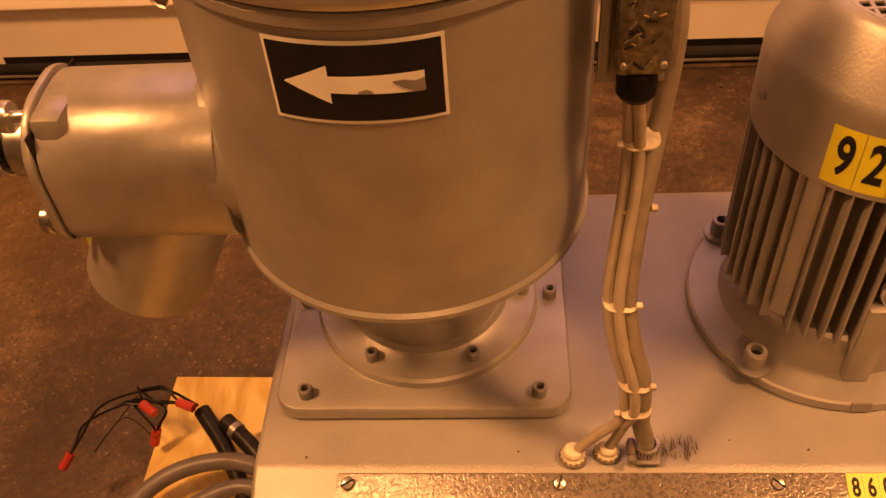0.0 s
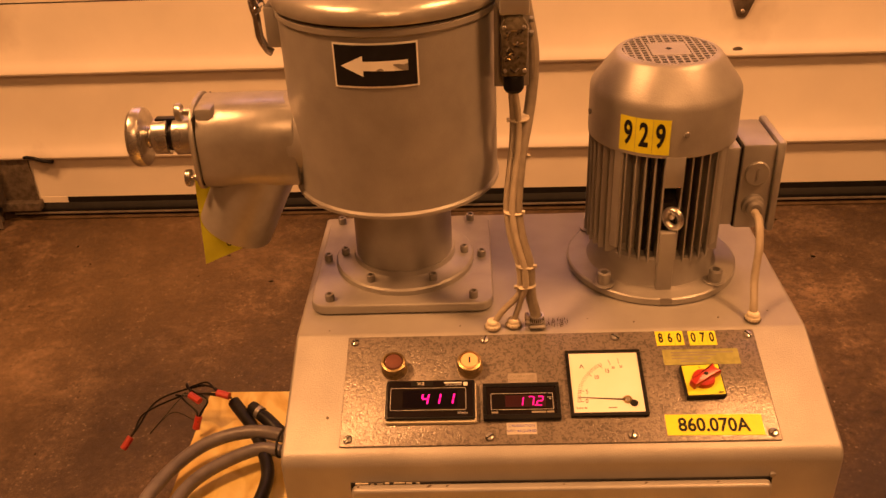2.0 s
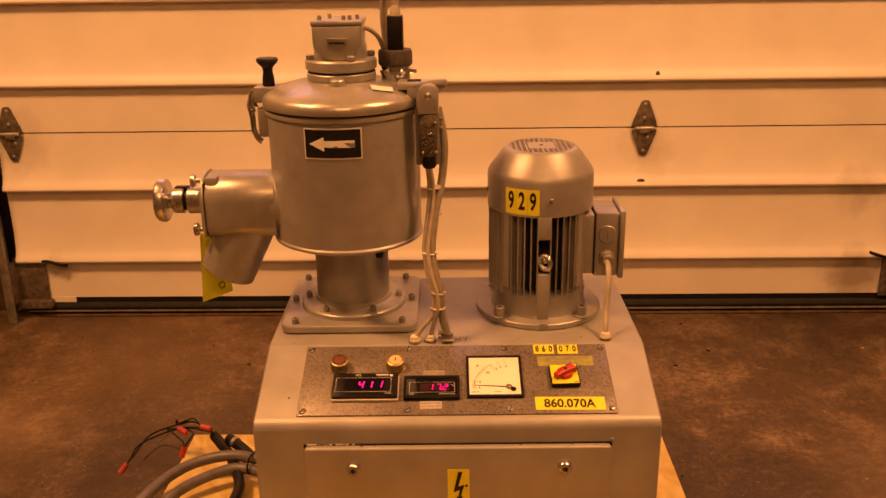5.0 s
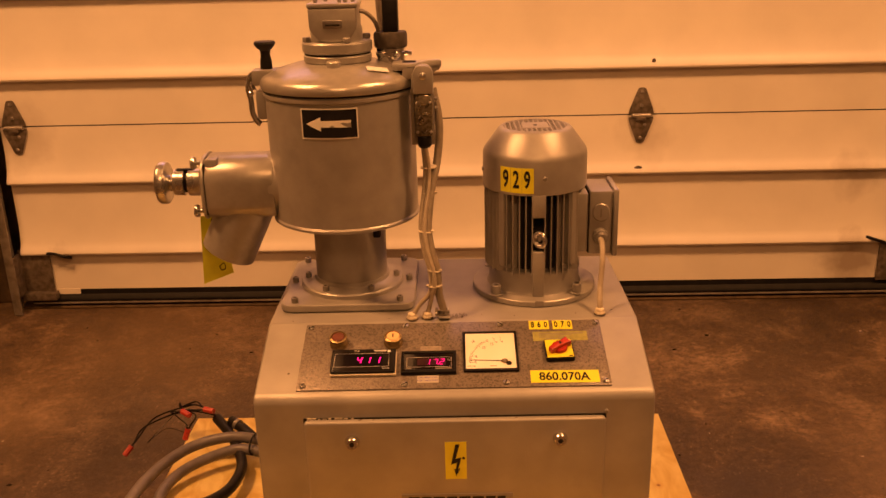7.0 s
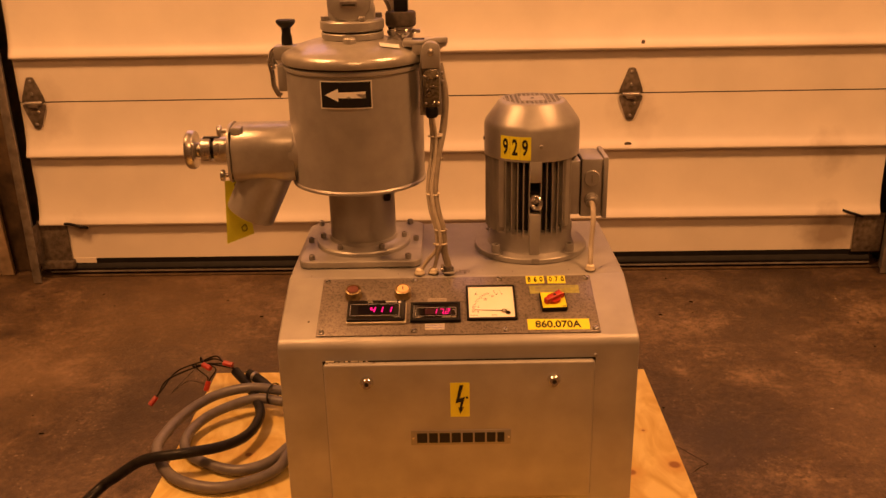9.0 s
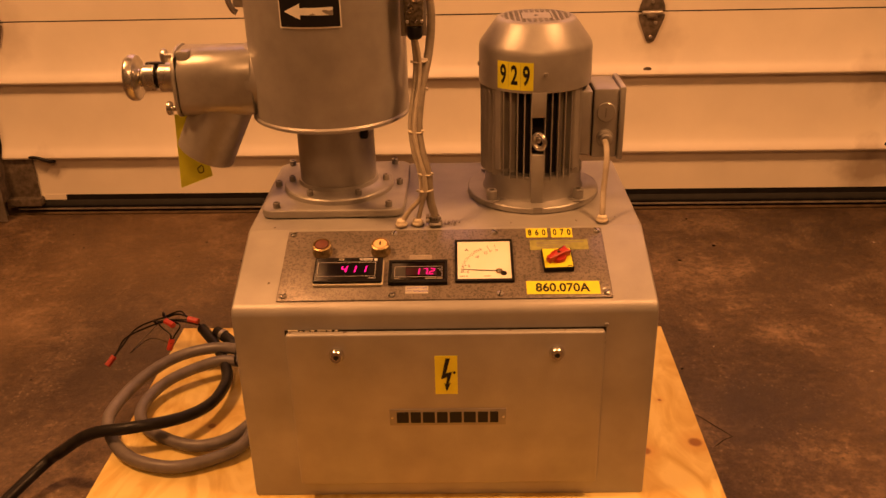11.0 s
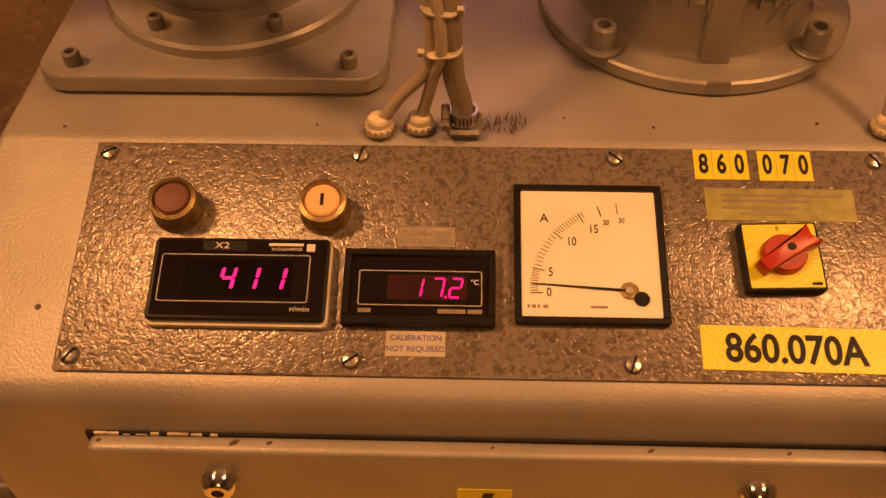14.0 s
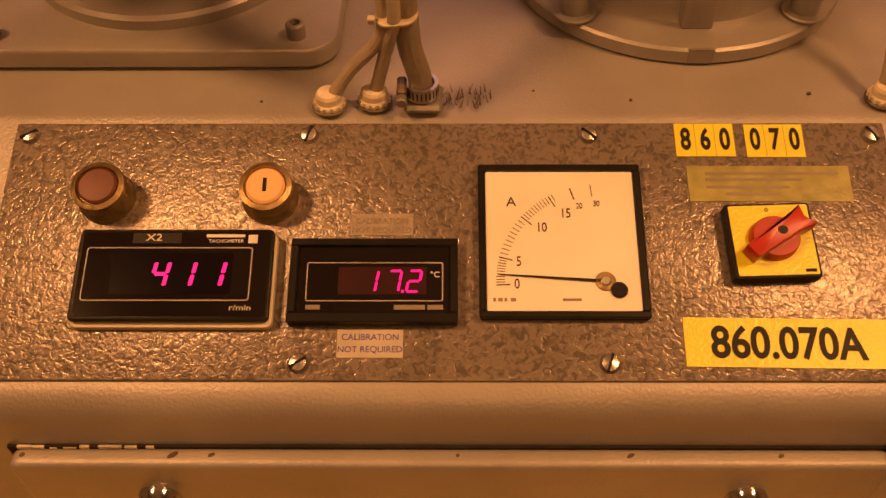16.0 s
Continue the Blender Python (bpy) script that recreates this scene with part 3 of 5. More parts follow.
part("flash_chip", lathe(disc_profile(0.0025, 0, 0.0003, 0.0001), pose(0.0210, 0.0073, 0.3573, 90), 8), INK, sd)
part("name_plate", prism(rect(-0.086, 0.104, 0.2560, 0.2875, 0.001), 0, 0.0012, pose(0, 0.0079, 0, 90), 0.0004), SILVER_DARK, sd, "thin grey plate with dark maker's marks")
for x in (-0.0815, 0.0995):
    part("rivet", lathe(disc_profile(0.0022, 0, 0.0014, 0.0006), pose(x, 0.0067, 0.2718, 90), 10), BARE, sd)
x = -0.0745
for w in (0.0195, 0.0165, 0.0195, 0.0175, 0.0195, 0.0195, 0.0165, 0.0135):
    part("mark", box(x, x + w, 0.0063, 0.0067, 0.2610, 0.2820), INK, sd, "", 0)
    x += w + 0.0034
for x, y, z in ((0.262, 0.0262, 0.4640), (0.300, 0.0262, 0.4640), (0.306, 0.0262, 0.4640), (0.215, 0.0262, 0.4640), (-0.275, 0.075, 0.4867)):
    part("paint_chip", lathe(disc_profile(0.0020, -0.001, 0.0004, 0.0001), pose(x, y, z - 0.0002, 35), 8), RUST, cab, "small dark paint chip")
random.seed(17)
for x, y, w, d, a in ((-0.078, 0.184, 0.0050, 0.0010, 40), (-0.284, 0.200, 0.0012, 0.0009, 0), (-0.110, 0.205, 0.0008, 0.0008, 0), (0.120, 0.206, 0.0010, 0.0010, 0), (0.232, 0.212, 0.0014, 0.0012, 20), (0.300, 0.225, 0.0010, 0.0008, 0), (0.06, 0.215, 0.0008, 0.0007, 0)):
    part("paint_chip", lathe(disc_profile(1, -0.0004, 0.00025, 0.0001), pose(x, y, 0.5290 if y > 0.19 else 0.5262, 0, 0, a) @ Matrix.Diagonal((w, d, 1, 1)), 8), JAMB, cab, "small dark paint chip")
for x, w, d in ((-0.150, 0.0035, 0.0016), (-0.128, 0.0022, 0.0012), (-0.236, 0.0018, 0.0014), (0.012, 0.0012, 0.0010), (0.110, 0.0026, 0.0012), (0.195, 0.0020, 0.0012)):
    part("rust_spot", lathe(disc_profile(1, -0.0004, 0.0002, 0.0001), pose(x, 0.0150, 0.4290, 0, 0, 30) @ Matrix.Diagonal((w, d, 1, 1)), 8), JAMB, sd, "brown stain on the door edge")
for k in range(9):
    x = -0.240 + 0.009 * k + random.uniform(-0.002, 0.002)
    part("gap_dirt", box(x, x + random.uniform(0.004, 0.009), 0.0186, 0.0203, 0.4288, 0.4288 + random.uniform(0.0012, 0.0024), 0.0003, 1), NYLON, cab, "pale flaking sealant in the gap")

# ---- control panel ----
TILT_P = math.degrees(math.atan2(0.046, 0.136))
PM = pose(0.0065, 0.1125, 0.4985, TILT_P)
panel = thing("control_panel", "grey hammertone control panel screwed to the sloping cabinet front", "control panel")
panel.matrix_basis = ASKEW @ PM
P_TOP = 0.0025
part("panel_plate", prism(rect(-0.2640, 0.2645, -0.0805, 0.0800, 0.002), -0.0022, P_TOP, None, 0.0008), HAMMER, panel)
random.seed(4)
for v, row in ((-0.071, (-0.2540, -0.0820, 0.0885, 0.2555)), (0.071, (-0.2545, -0.0845, 0.0850, 0.2555))):
    for u in row:
        sc = part("panel_screw", lathe([(0, 0), (0.0058, 0), (0.0058, 0.001), (0.0045, 0.0026), (0.002, 0.0033), (0, 0.0034)], pose(u, v, P_TOP), 20), BARE, panel, "slotted raised-head screw")
        a = random.uniform(20, 150)
        part("slot", box(-0.0054, 0.0054, -0.0007, 0.0007, 0.0018, 0.0036, 0, 1, pose(u, v, P_TOP, 0, 0, a)), CAVITY, sc)
# push buttons
for u, cap, lab in ((-0.2009, BUTTON_RED, "brass-rimmed dull red push button"), (-0.1046, AMBER, "brass-rimmed lit push button marked one")):
    pb = part("push_button", lathe([(0, 0), (0.0165, 0), (0.0165, 0.004), (0.0150, 0.006), (0.0145, 0.013), (0.0155, 0.015), (0.0152, 0.0175), (0.0125, 0.0185), (0.0115, 0.0165), (0, 0.0165)], pose(u, 0.0285, P_TOP), 36), BRASS, panel, lab)
    part("button_cap", lathe([(0, 0.0160), (0.0112, 0.0160), (0.0112, 0.0178), (0.010, 0.0190), (0, 0.0193)], pose(u, 0.0285, P_TOP), 32), cap, pb)
    if cap is AMBER:
        part("one_mark", box(u - 0.0011, u + 0.0011, 0.0243, 0.0327, P_TOP + 0.0192, P_TOP + 0.0196), INK, pb)
# tachometer
ta = part("tachometer", prism(rect(-0.2085, -0.1005, -0.0525, 0.0055, 0.004), 0, 0.0055, pose(0, 0, P_TOP), 0.001), CREAM, panel, "digital tachometer in a cream gasket")
part("bezel", prism(rect(-0.2080, -0.1018, -0.0500, 0.0057, 0.003), 0, 0.0050, pose(0, 0, P_TOP + 0.0056), 0.0012), BLACK, ta)
Z_T = P_TOP + 0.0107
part("filter", prism(rect(-0.2055, -0.1042, -0.0475, 0.0035, 0.002), 0, 0.0004, pose(0, 0, Z_T - 0.0002)), GLASSY, ta)


def outline(x0, x1, y0, y1, w, r, z, parent):
    a, b = rect(x0, x1, y0, y1, r), rect(x0 + w, x1 - w, y0 + w, y1 - w, max(r - w, 0.0003))
    bm = bmesh.new()
    va, vb = [bm.verts.new((p[0], p[1], z)) for p in a], [bm.verts.new((p[0], p[1], z)) for p in b]
    for i in range(len(va)):
        j = (i + 1) % len(va)
        bm.faces.new((va[i], va[j], vb[j], vb[i]))
    bmesh.ops.solidify(bm, geom=bm.faces[:], thickness=0.00015)
    return part("printed_frame", bm, WHITE_INK, parent, "", 0)


outline(-0.2026, -0.1125, -0.0385, -0.0060, 0.0007, 0.002, Z_T + 0.0004, ta)
part("display_window", prism(rect(-0.1878, -0.1230, -0.0345, -0.0095, 0.0005), 0, 0.0002, pose(0, 0, Z_T + 0.0002)), DISPLAY, ta)
part("display_tape", prism(rect(-0.1785, -0.1520, -0.0035, 0.0030, 0.0002), 0, 0.0003, pose(0, 0, Z_T + 0.0001)), BLACK, ta)


def at(u, v, z):
    return pose(u, v, z)


letters("X2", 0.0062, at(-0.1668, -0.0002, Z_T + 0.0006), CREAM, ta, width=1.2)
letters("TACHOMETER", 0.0028, at(-0.1275, -0.0023, Z_T + 0.0005), WHITE_INK, ta, width=1.05)
part("maker_bar", box(-0.1385, -0.1175, 0.0002, 0.0020, Z_T + 0.0002, Z_T + 0.0005), WHITE_INK, ta)
part("maker_square", box(-0.1155, -0.1105, -0.0035, 0.0017, Z_T + 0.0002, Z_T + 0.0005), WHITE_INK, ta)
letters("r/min", 0.0046, at(-0.1168, -0.0427, Z_T + 0.0005), WHITE_INK, ta, width=1.2)


def digit(ch, u, v, h, w, z, parent, off=None, thick=0.0016):
    """Seven leaning segments; lit ones glow."""
    seg = {"0": "abcdef", "1": "bc", "2": "abged", "4": "fgbc", "7": "abc"}[ch]
    t, s = thick / 2, 0.16
    lines = {"a": ((0, h), (w, h)), "b": ((w, h), (w, h / 2)), "c": ((w, h / 2), (w, 0)), "d": ((0, 0), (w, 0)), "e": ((0, 0), (0, h / 2)), "f": ((0, h / 2), (0, h)), "g": ((0, h / 2), (w, h / 2))}
    for k, (p, q) in lines.items():
        if k not in seg and off is None:
            continue
        p, q = Vector(p), Vector(q)
        d = (q - p).normalized()
        n = Vector((-d.y, d.x)) * t
        e = d * (t * 0.9)
        pts = [p + e * 0.4, p + e + n, q - e + n, q - e * 0.4, q - e - n, p + e - n]
        pts = [(u + a.x + s * a.y, v + a.y) for a in pts]
        lit = k in seg
        part("led_segment" if lit else "unlit_segment", prism(pts, z, z + 0.0002), LED if lit else off, parent, "", 0)


for ch, u in (("4", -0.1660), ("1", -0.1520), ("1", -0.1360)):
    digit(ch, u, -0.0300, 0.0150, 0.0072, Z_T + 0.0005, ta, None, 0.0021)
ta.location, ta.scale = (0.0073, -0.0009, 0), (1.04, 0.98, 1)
# thermometer
th = part("thermometer", prism(rect(-0.0935, 0.0010, -0.0500, 0.0020, 0.001), 0, 0.0085, pose(0, 0, P_TOP), 0.001), BLACK, panel, "black digital temperature indicator")
for x0, x1, y0, y1 in ((-0.0935, 0.0010, -0.0025, 0.0020), (-0.0935, 0.0010, -0.0500, -0.0440), (-0.0935, -0.0890, -0.0440, -0.0025), (-0.0035, 0.0010, -0.0440, -0.0025)):
    part("bezel_bar", box(x0, x1, y0, y1, P_TOP + 0.0086, P_TOP + 0.0120, 0.0006, 1), BLACK, th)
Z_H = P_TOP + 0.0090
part("filter", prism(rect(-0.0889, -0.0036, -0.0439, -0.0026, 0.0003), 0, 0.0003, pose(0, 0, Z_H - 0.0004)), GLASSY, th)
outline(-0.0840, -0.0072, -0.0368, -0.0125, 0.0007, 0.0015, Z_H + 0.0003, th)
part("display_window", prism(rect(-0.066, -0.0165, -0.0325, -0.0155, 0.0005), 0, 0.0002, pose(0, 0, Z_H)), LED_OFF, th, "dark red display window")
for ch, u in (("1", -0.0520), ("7", -0.0390), ("2", -0.0278)):
    digit(ch, u, -0.0308, 0.0128, 0.0066, Z_H + 0.0004, th, None, 0.0014)
part("led_point", box(-0.0305, -0.0291, -0.0314, -0.0300, Z_H + 0.0003, Z_H + 0.0006), LED, th)
letters("\u00b0C", 0.0050, at(-0.0118, -0.0205, Z_H + 0.0006), WHITE_INK, th)
for a, b in ((-0.0345, -0.0172), (-0.0160, -0.0072), (-0.0835, -0.0755)):
    part("maker_bar", box(a, b, -0.0418, -0.0390, Z_H + 0.0002, Z_H + 0.0005), GREY_INK, th)
th.location, th.scale = (0.0045, -0.0020, 0.0007), (1, 0.96, 0.7)
# ammeter
am = part("ammeter", prism(rect(0.0135, 0.1085, -0.0480, 0.0480, 0.002), 0, 0.0060, pose(0, 0, P_TOP), 0.0015), BLACK, panel, "square white-faced analogue ammeter in a black frame")
ZA = P_TOP + 0.0062
part("dial_face", prism(rect(0.0178, 0.1042, -0.0435, 0.0437, 0.001), -0.0008, 0.0002, pose(0, 0, ZA)), FACE, am)
for x0, x1, y0, y1 in ((0.0135, 0.1085, 0.0440, 0.0480), (0.0135, 0.1085, -0.0480, -0.0438), (0.0135, 0.0175, -0.0438, 0.0440), (0.1045, 0.1085, -0.0438, 0.0440)):
    part("frame_bar", box(x0, x1, y0, y1, P_TOP + 0.0055, P_TOP + 0.0095, 0.0008, 1), BLACK, am)
PX, PY, RAD = 0.0845, -0.0258, 0.0535
ZD = ZA + 0.0004


def mark_on_dial(ang, r0, r1, w):
    c, s = math.cos(radians(ang)), math.sin(radians(ang))
    part("scale_mark", box(-r1, -r0, -w / 2, w / 2, 0, 0.00015, 0, 1, pose(PX, PY, ZD, 0, 0, -ang)), INK, am, "", 0)


STOPS = ((0, -2.0), (5, 14.0), (10, 41.0), (15, 60.5), (20, 73.5), (30, 85.0))
for (n0, a0), (n1, a1) in zip(STOPS, STOPS[1:]):
    steps = 10 if n1 <= 15 else 1
    for i in range(steps):
        mark_on_dial(a0 + (a1 - a0) * i / steps, RAD + (0 if i == 0 else 0.0030), RAD + 0.0078, 0.0007 if i == 0 else 0.00042)
mark_on_dial(85.0, RAD, RAD + 0.0078, 0.0005)
mark_on_dial(62.5, RAD + 0.003, RAD + 0.0078, 0.0004)
for text, u, v, s in (("0", 0.0348, -0.0275, 0.0085), ("5", 0.0362, -0.0138, 0.0085), ("10", 0.0498, 0.0075, 0.0085), ("15", 0.0640, 0.0165, 0.0085), ("20", 0.0722, 0.0213, 0.0052), ("30", 0.0822, 0.0228, 0.0052)):
    letters(text, s, at(u, v, ZD), INK, am, width=0.75, bold=0.00005)
letters("A", 0.0088, at(0.0327, 0.0238, ZD), INK, am)
part("maker_bar", box(0.0600, 0.0705, -0.0375, -0.0360, ZD, ZD + 0.0002), GREY_INK, am)
for a, b in ((0.0212, 0.0228), (0.0240, 0.0265), (0.0275, 0.0290), (0.0310, 0.0340)):
    part("spec_bar", box(a, b, -0.0378, -0.0357, ZD, ZD + 0.0002), GREY_INK, am)
part("needle", prism([(PX, PY - 0.0010), (PX, PY + 0.0010), (0.0300, -0.0216), (0.0235, -0.0219), (0.0300, -0.0225)], 0, 0.0005, pose(0, 0, ZD + 0.0008)), INK, am, "dark pointer resting near zero")
part("needle_hub", lathe(disc_profile(0.0058, 0, 0.0010, 0.0004), pose(PX, PY, ZD + 0.0003), 24), BRASS, am)
part("needle_boss", lathe(disc_profile(0.0028, 0, 0.0022, 0.0005), pose(PX, PY, ZD + 0.0003), 16), BARE, am)
zs = part("zero_screw", lathe(disc_profile(0.0048, 0, 0.0024, 0.0006), pose(0.0917, -0.0312, ZD), 20), BLACK, am)
part("slot", box(0.0885, 0.0949, -0.0317, -0.0307, ZD + 0.0022, ZD + 0.0026), CAVITY, zs)
am.location, am.scale = (0.0040, 0.0008, 0.0009), (1, 0.99, 0.65)
# rotary switch
sw = part("rotary_switch", prism(rect(-0.0240, 0.0240, -0.0245, 0.0245, 0.002), 0, 0.0090, pose(0.1795, -0.0010, P_TOP, 0, 0, 2), 0.0012), BLACK, panel, "red rotary switch on a yellow plate")
SWM = pose(0.1795, -0.0010, P_TOP, 0, 0, 2)
part("switch_plate", prism(rect(-0.0222, 0.0222, -0.0227, 0.0227, 0.001), 0.0090, 0.0096, SWM), YELLOW, sw)
part("knob_base", lathe([(0, 0.0096), (0.0138, 0.0096), (0.0134, 0.0140), (0.0125, 0.0155), (0, 0.0155)], SWM, 36), RED, sw)
grip = rounded([(-0.0225, -0.0052), (0.010, -0.0062), (0.0225, -0.0085), (0.0195, 0.0), (0.0225, 0.0085), (0.010, 0.0062), (-0.0225, 0.0052)], [0.001, 0.004, 0.0006, 0, 0.0006, 0.004, 0.001], 3)
part("knob_grip", prism(grip, 0.0120, 0.0255, SWM @ pose(0.0, -0.0005, 0, 0, 0, 34) @ Matrix.Diagonal((0.9, 0.9, 0.88, 1)), 0.0012), RED, sw)
part("knob_hole", lathe(disc_profile(0.0028, 0, 0.0004, 0.0001), SWM @ pose(0.0012, 0.0006, 0.0223), 16), BLACK, sw)
letters("0", 0.0038, SWM @ pose(-0.001, 0.0195, 0.0098), INK, sw)
part("maker_bar", box(0.0145, 0.0205, -0.0212, -0.0193, 0.0096, 0.0099, 0, 1, SWM), INK, sw)
sw.location, sw.scale = (0.0007, -0.0005, 0), (1.02, 0.94, 1)
# stickers on the panel
s1 = part("number_label", box(0.1325, 0.1680, 0.0525, 0.0748, P_TOP, P_TOP + 0.0006), YELLOW, panel, "yellow number label, black digits")
s2 = part("number_label", box(0.1740, 0.2090, 0.0520, 0.0742, P_TOP, P_TOP + 0.0006), YELLOW, panel, "yellow number label, black digits")
for txt, u0, s in (("860", 0.1387, s1), ("070", 0.1799, s2)):
    for i, ch in enumerate(txt):
        letters(ch, 0.0200, at(u0 + i * 0.0118, 0.0634, P_TOP + 0.0009), INK, s, width=0.62, bold=0.00055)
    for i in (0, 1):
        part("cut_line", box(u0 + 0.0057 + i * 0.0118, u0 + 0.0060 + i * 0.0118, 0.0525, 0.0742, P_TOP + 0.0006, P_TOP + 0.0007), OLIVE, s)
s1.location, s2.location = (0.0046, 0.0040, 0), (0.0053, 0.0040, 0)
fl = part("notice_label", box(0.1365, 0.2325, 0.0230, 0.0462, P_TOP, P_TOP + 0.0005), OLIVE, panel, "faded olive notice label, print worn away")
for v, a, b in ((0.0412, 0.147, 0.226), (0.0372, 0.147, 0.204), (0.0322, 0.147, 0.175), (0.0322, 0.180, 0.196), (0.0278, 0.158, 0.190)):
    part("print_bar", box(a, b, v - 0.0009, v + 0.0009, P_TOP + 0.0005, P_TOP + 0.0007), GREY_INK, fl)
fl.location = (0.0055, 0.0038, 0)
bl = part("asset_label", box(0.1240, 0.2445, -0.0750, -0.0478, P_TOP, P_TOP + 0.0006, 0, 1, pose(0, 0, 0, 0, 0, 0.2)), YELLOW, panel, "large yellow asset number label")
letters("860.070A", 0.0245, at(0.1832, -0.0618, P_TOP + 0.0010), INK, bl, width=0.93, bold=0.0005)
bl.matrix_basis = pose(0.0125, 0.0061, 0, 0, 0, -0.9) @ Matrix.Diagonal((0.957, 1.03, 1, 1))
c1 = part("calibration_label", box(-0.0655, -0.0290, -0.0685, -0.0525, P_TOP, P_TOP + 0.0004), CLEAR_LABEL, panel, "pale calibration label, violet print")
letters("CALIBRATION", 0.0050, at(-0.0472, -0.0570, P_TOP + 0.0006), BLUE_INK, c1)
letters("NOT REQUIRED", 0.0050, at(-0.0472, -0.0640, P_TOP + 0.0006), BLUE_INK, c1)
c2 = part("calibration_label", box(-0.0592, -0.0228, 0.0030, 0.0165, P_TOP, P_TOP + 0.0004), GHOST_LABEL, panel, "worn see-through calibration label")
letters("CALIBRATION", 0.0048, at(-0.0410, 0.0118, P_TOP + 0.0006), GREY_INK, c2)
letters("NOT REQUIRED", 0.0048, at(-0.0410, 0.0060, P_TOP + 0.0006), GREY_INK, c2)

c1.location, c2.location = (0.0042, 0.0007, 0), (0.0025, 0.0022, 0)

# ---- mixing vessel ----
VX, VY = -0.190, 0.357
TOP = 0.5302


def upright(x, y, k):
    """Places a thing at x, y with its heights over the cabinet top drawn out k times."""
    return Matrix.Translation((x, y, TOP * (1 - k))) @ Matrix.Diagonal((1, 1, k, 1))


ves = thing("mixing_vessel", "silver-painted cylindrical mixer vessel with lid, bolted on the cabinet", "mixer vessel")
ves.matrix_basis = ASKEW @ upright(VX, VY, 1.036)
part("base_plate", prism(rect(-0.125, 0.126, -0.1215, 0.130, 0.022, 8), TOP, TOP + 0.014, None, 0.003, 3), SILVER, ves)
part("neck_flange", lathe([(0, TOP + 0.014), (0.1005, TOP + 0.014), (0.1005, TOP + 0.021), (0.098, TOP + 0.0235), (0.081, TOP + 0.024), (0.074, TOP + 0.028), (0.072, TOP + 0.034), (0, TOP + 0.034)], None, 72), SILVER, ves)


def socket_bolt(x, y, z, r=0.0062, h=0.010):
    b = part("bolt", lathe([(0, 0), (r, 0), (r, h - 0.001), (r - 0.001, h), (r * 0.55, h), (r * 0.55, h - 0.004), (0, h - 0.004)], pose(x, y, z), 18), SILVER_DARK, ves)
    part("socket", lathe(disc_profile(r * 0.54, 0, 0.0004, 0.0001), pose(x, y, z + h - 0.0038), 6), CAVITY, b)


for x, y in ((-0.0985, -0.1060), (0.0990, -0.1060), (-0.1135, 0.001), (0.1120, 0.003), (-0.106, 0.113), (0.096, 0.115)):
    socket_bolt(x, y, TOP + 0.014)
for k in range(6):
    a = radians(60 * k)
    socket_bolt(0.0870 * math.cos(a), 0.0870 * math.sin(a), TOP + 0.0238, 0.0058, 0.010)
part("neck", lathe([(0.0, TOP + 0.02), (0.0695, TOP + 0.02), (0.0695, 0.655), (0.071, 0.658), (0.071, 0.679), (0, 0.679)], None, 64), SILVER, ves)
part("neck_slot", box(0.050, 0.0635, -0.0520, -0.034, 0.646, 0.672, 0.003), CAVITY, ves, "dark slot in the neck")
part("drum", lathe([(0, 0.680), (0.10, 0.680), (0.132, 0.684), (0.1380, 0.687), (0.1380, 0.691), (0.1355, 0.694), (0.1355, 0.907), (0.1390, 0.910), (0.1390, 0.916), (0.1355, 0.918), (0, 0.918)], None, 96), SILVER, ves)
part("lid_gasket", lathe([(0, 0.9182), (0.1352, 0.9182), (0.1352, 0.9215), (0, 0.9215)], None, 96), RUBBER, ves, "black lid gasket")
part("lid", lathe([(0, 0.9217), (0.1415, 0.9217), (0.1425, 0.9245), (0.1428, 0.930), (0.1405, 0.9365), (0.135, 0.9415), (0.122, 0.9480), (0.104, 0.9540), (0.082, 0.9595), (0.066, 0.9620), (0, 0.963)], None, 96), LID, ves, "cast domed lid, worn silver paint")
part("lid_boss", lathe([(0, 0.940), (0.0125, 0.940), (0.0125, 0.968), (0.011, 0.970), (0, 0.970)], pose(0.0, -0.070, 0), 24), CAST, ves)
part("lid_label", box(-0.019, 0.019, -0.009, 0.009, 0.0, 0.0006, 0, 1, Matrix.Translation((0.076, -0.073, 0.9555)) @ Matrix.Rotation(radians(17), 4, (0.69, 0.72, 0)) @ pose(0, 0, 0, 0, 0, 14)), STICKER_WHITE, ves, "small white paper label on the lid")
part("lid_flange", lathe(disc_profile(0.0612, 0.962, 0.975), None, 64), CAST, ves)
part("flange_gasket", lathe(disc_profile(0.0595, 0.975, 0.9785, 0.0005), None, 64), RUBBER, ves, "thin black gasket")
part("upper_flange", lathe(disc_profile(0.0630, 0.9785, 0.9975, 0.003), None, 64), CAST, ves)
for k in range(4):
    a = radians(-65 + 90 * k)
    part("flange_bolt", lathe(disc_profile(0.0075, 0.9975, 1.006, 0.0015), pose(0.056 * math.cos(a), 0.056 * math.sin(a), 0), 8), SILVER_DARK, ves)
part("feed_head", lathe([(0, 0.997), (0.0465, 0.997), (0.0465, 1.018), (0.0440, 1.024), (0.0425, 1.050), (0, 1.050)], None, 48), CAST, ves)
arch = [(-0.0415, 1.0625), (-0.0415, 1.036)] + [(-0.0415 * math.cos(radians(a)), 1.036 - 0.029 * math.sin(radians(a))) for a in range(15, 180, 15)] + [(0.0415, 1.036), (0.0415, 1.0625)]
part("head_box", prism(arch, -0.036, 0.0495, pose(0, 0, 0, 90), 0.002), CAST, ves, "cast switch housing with flat cap")
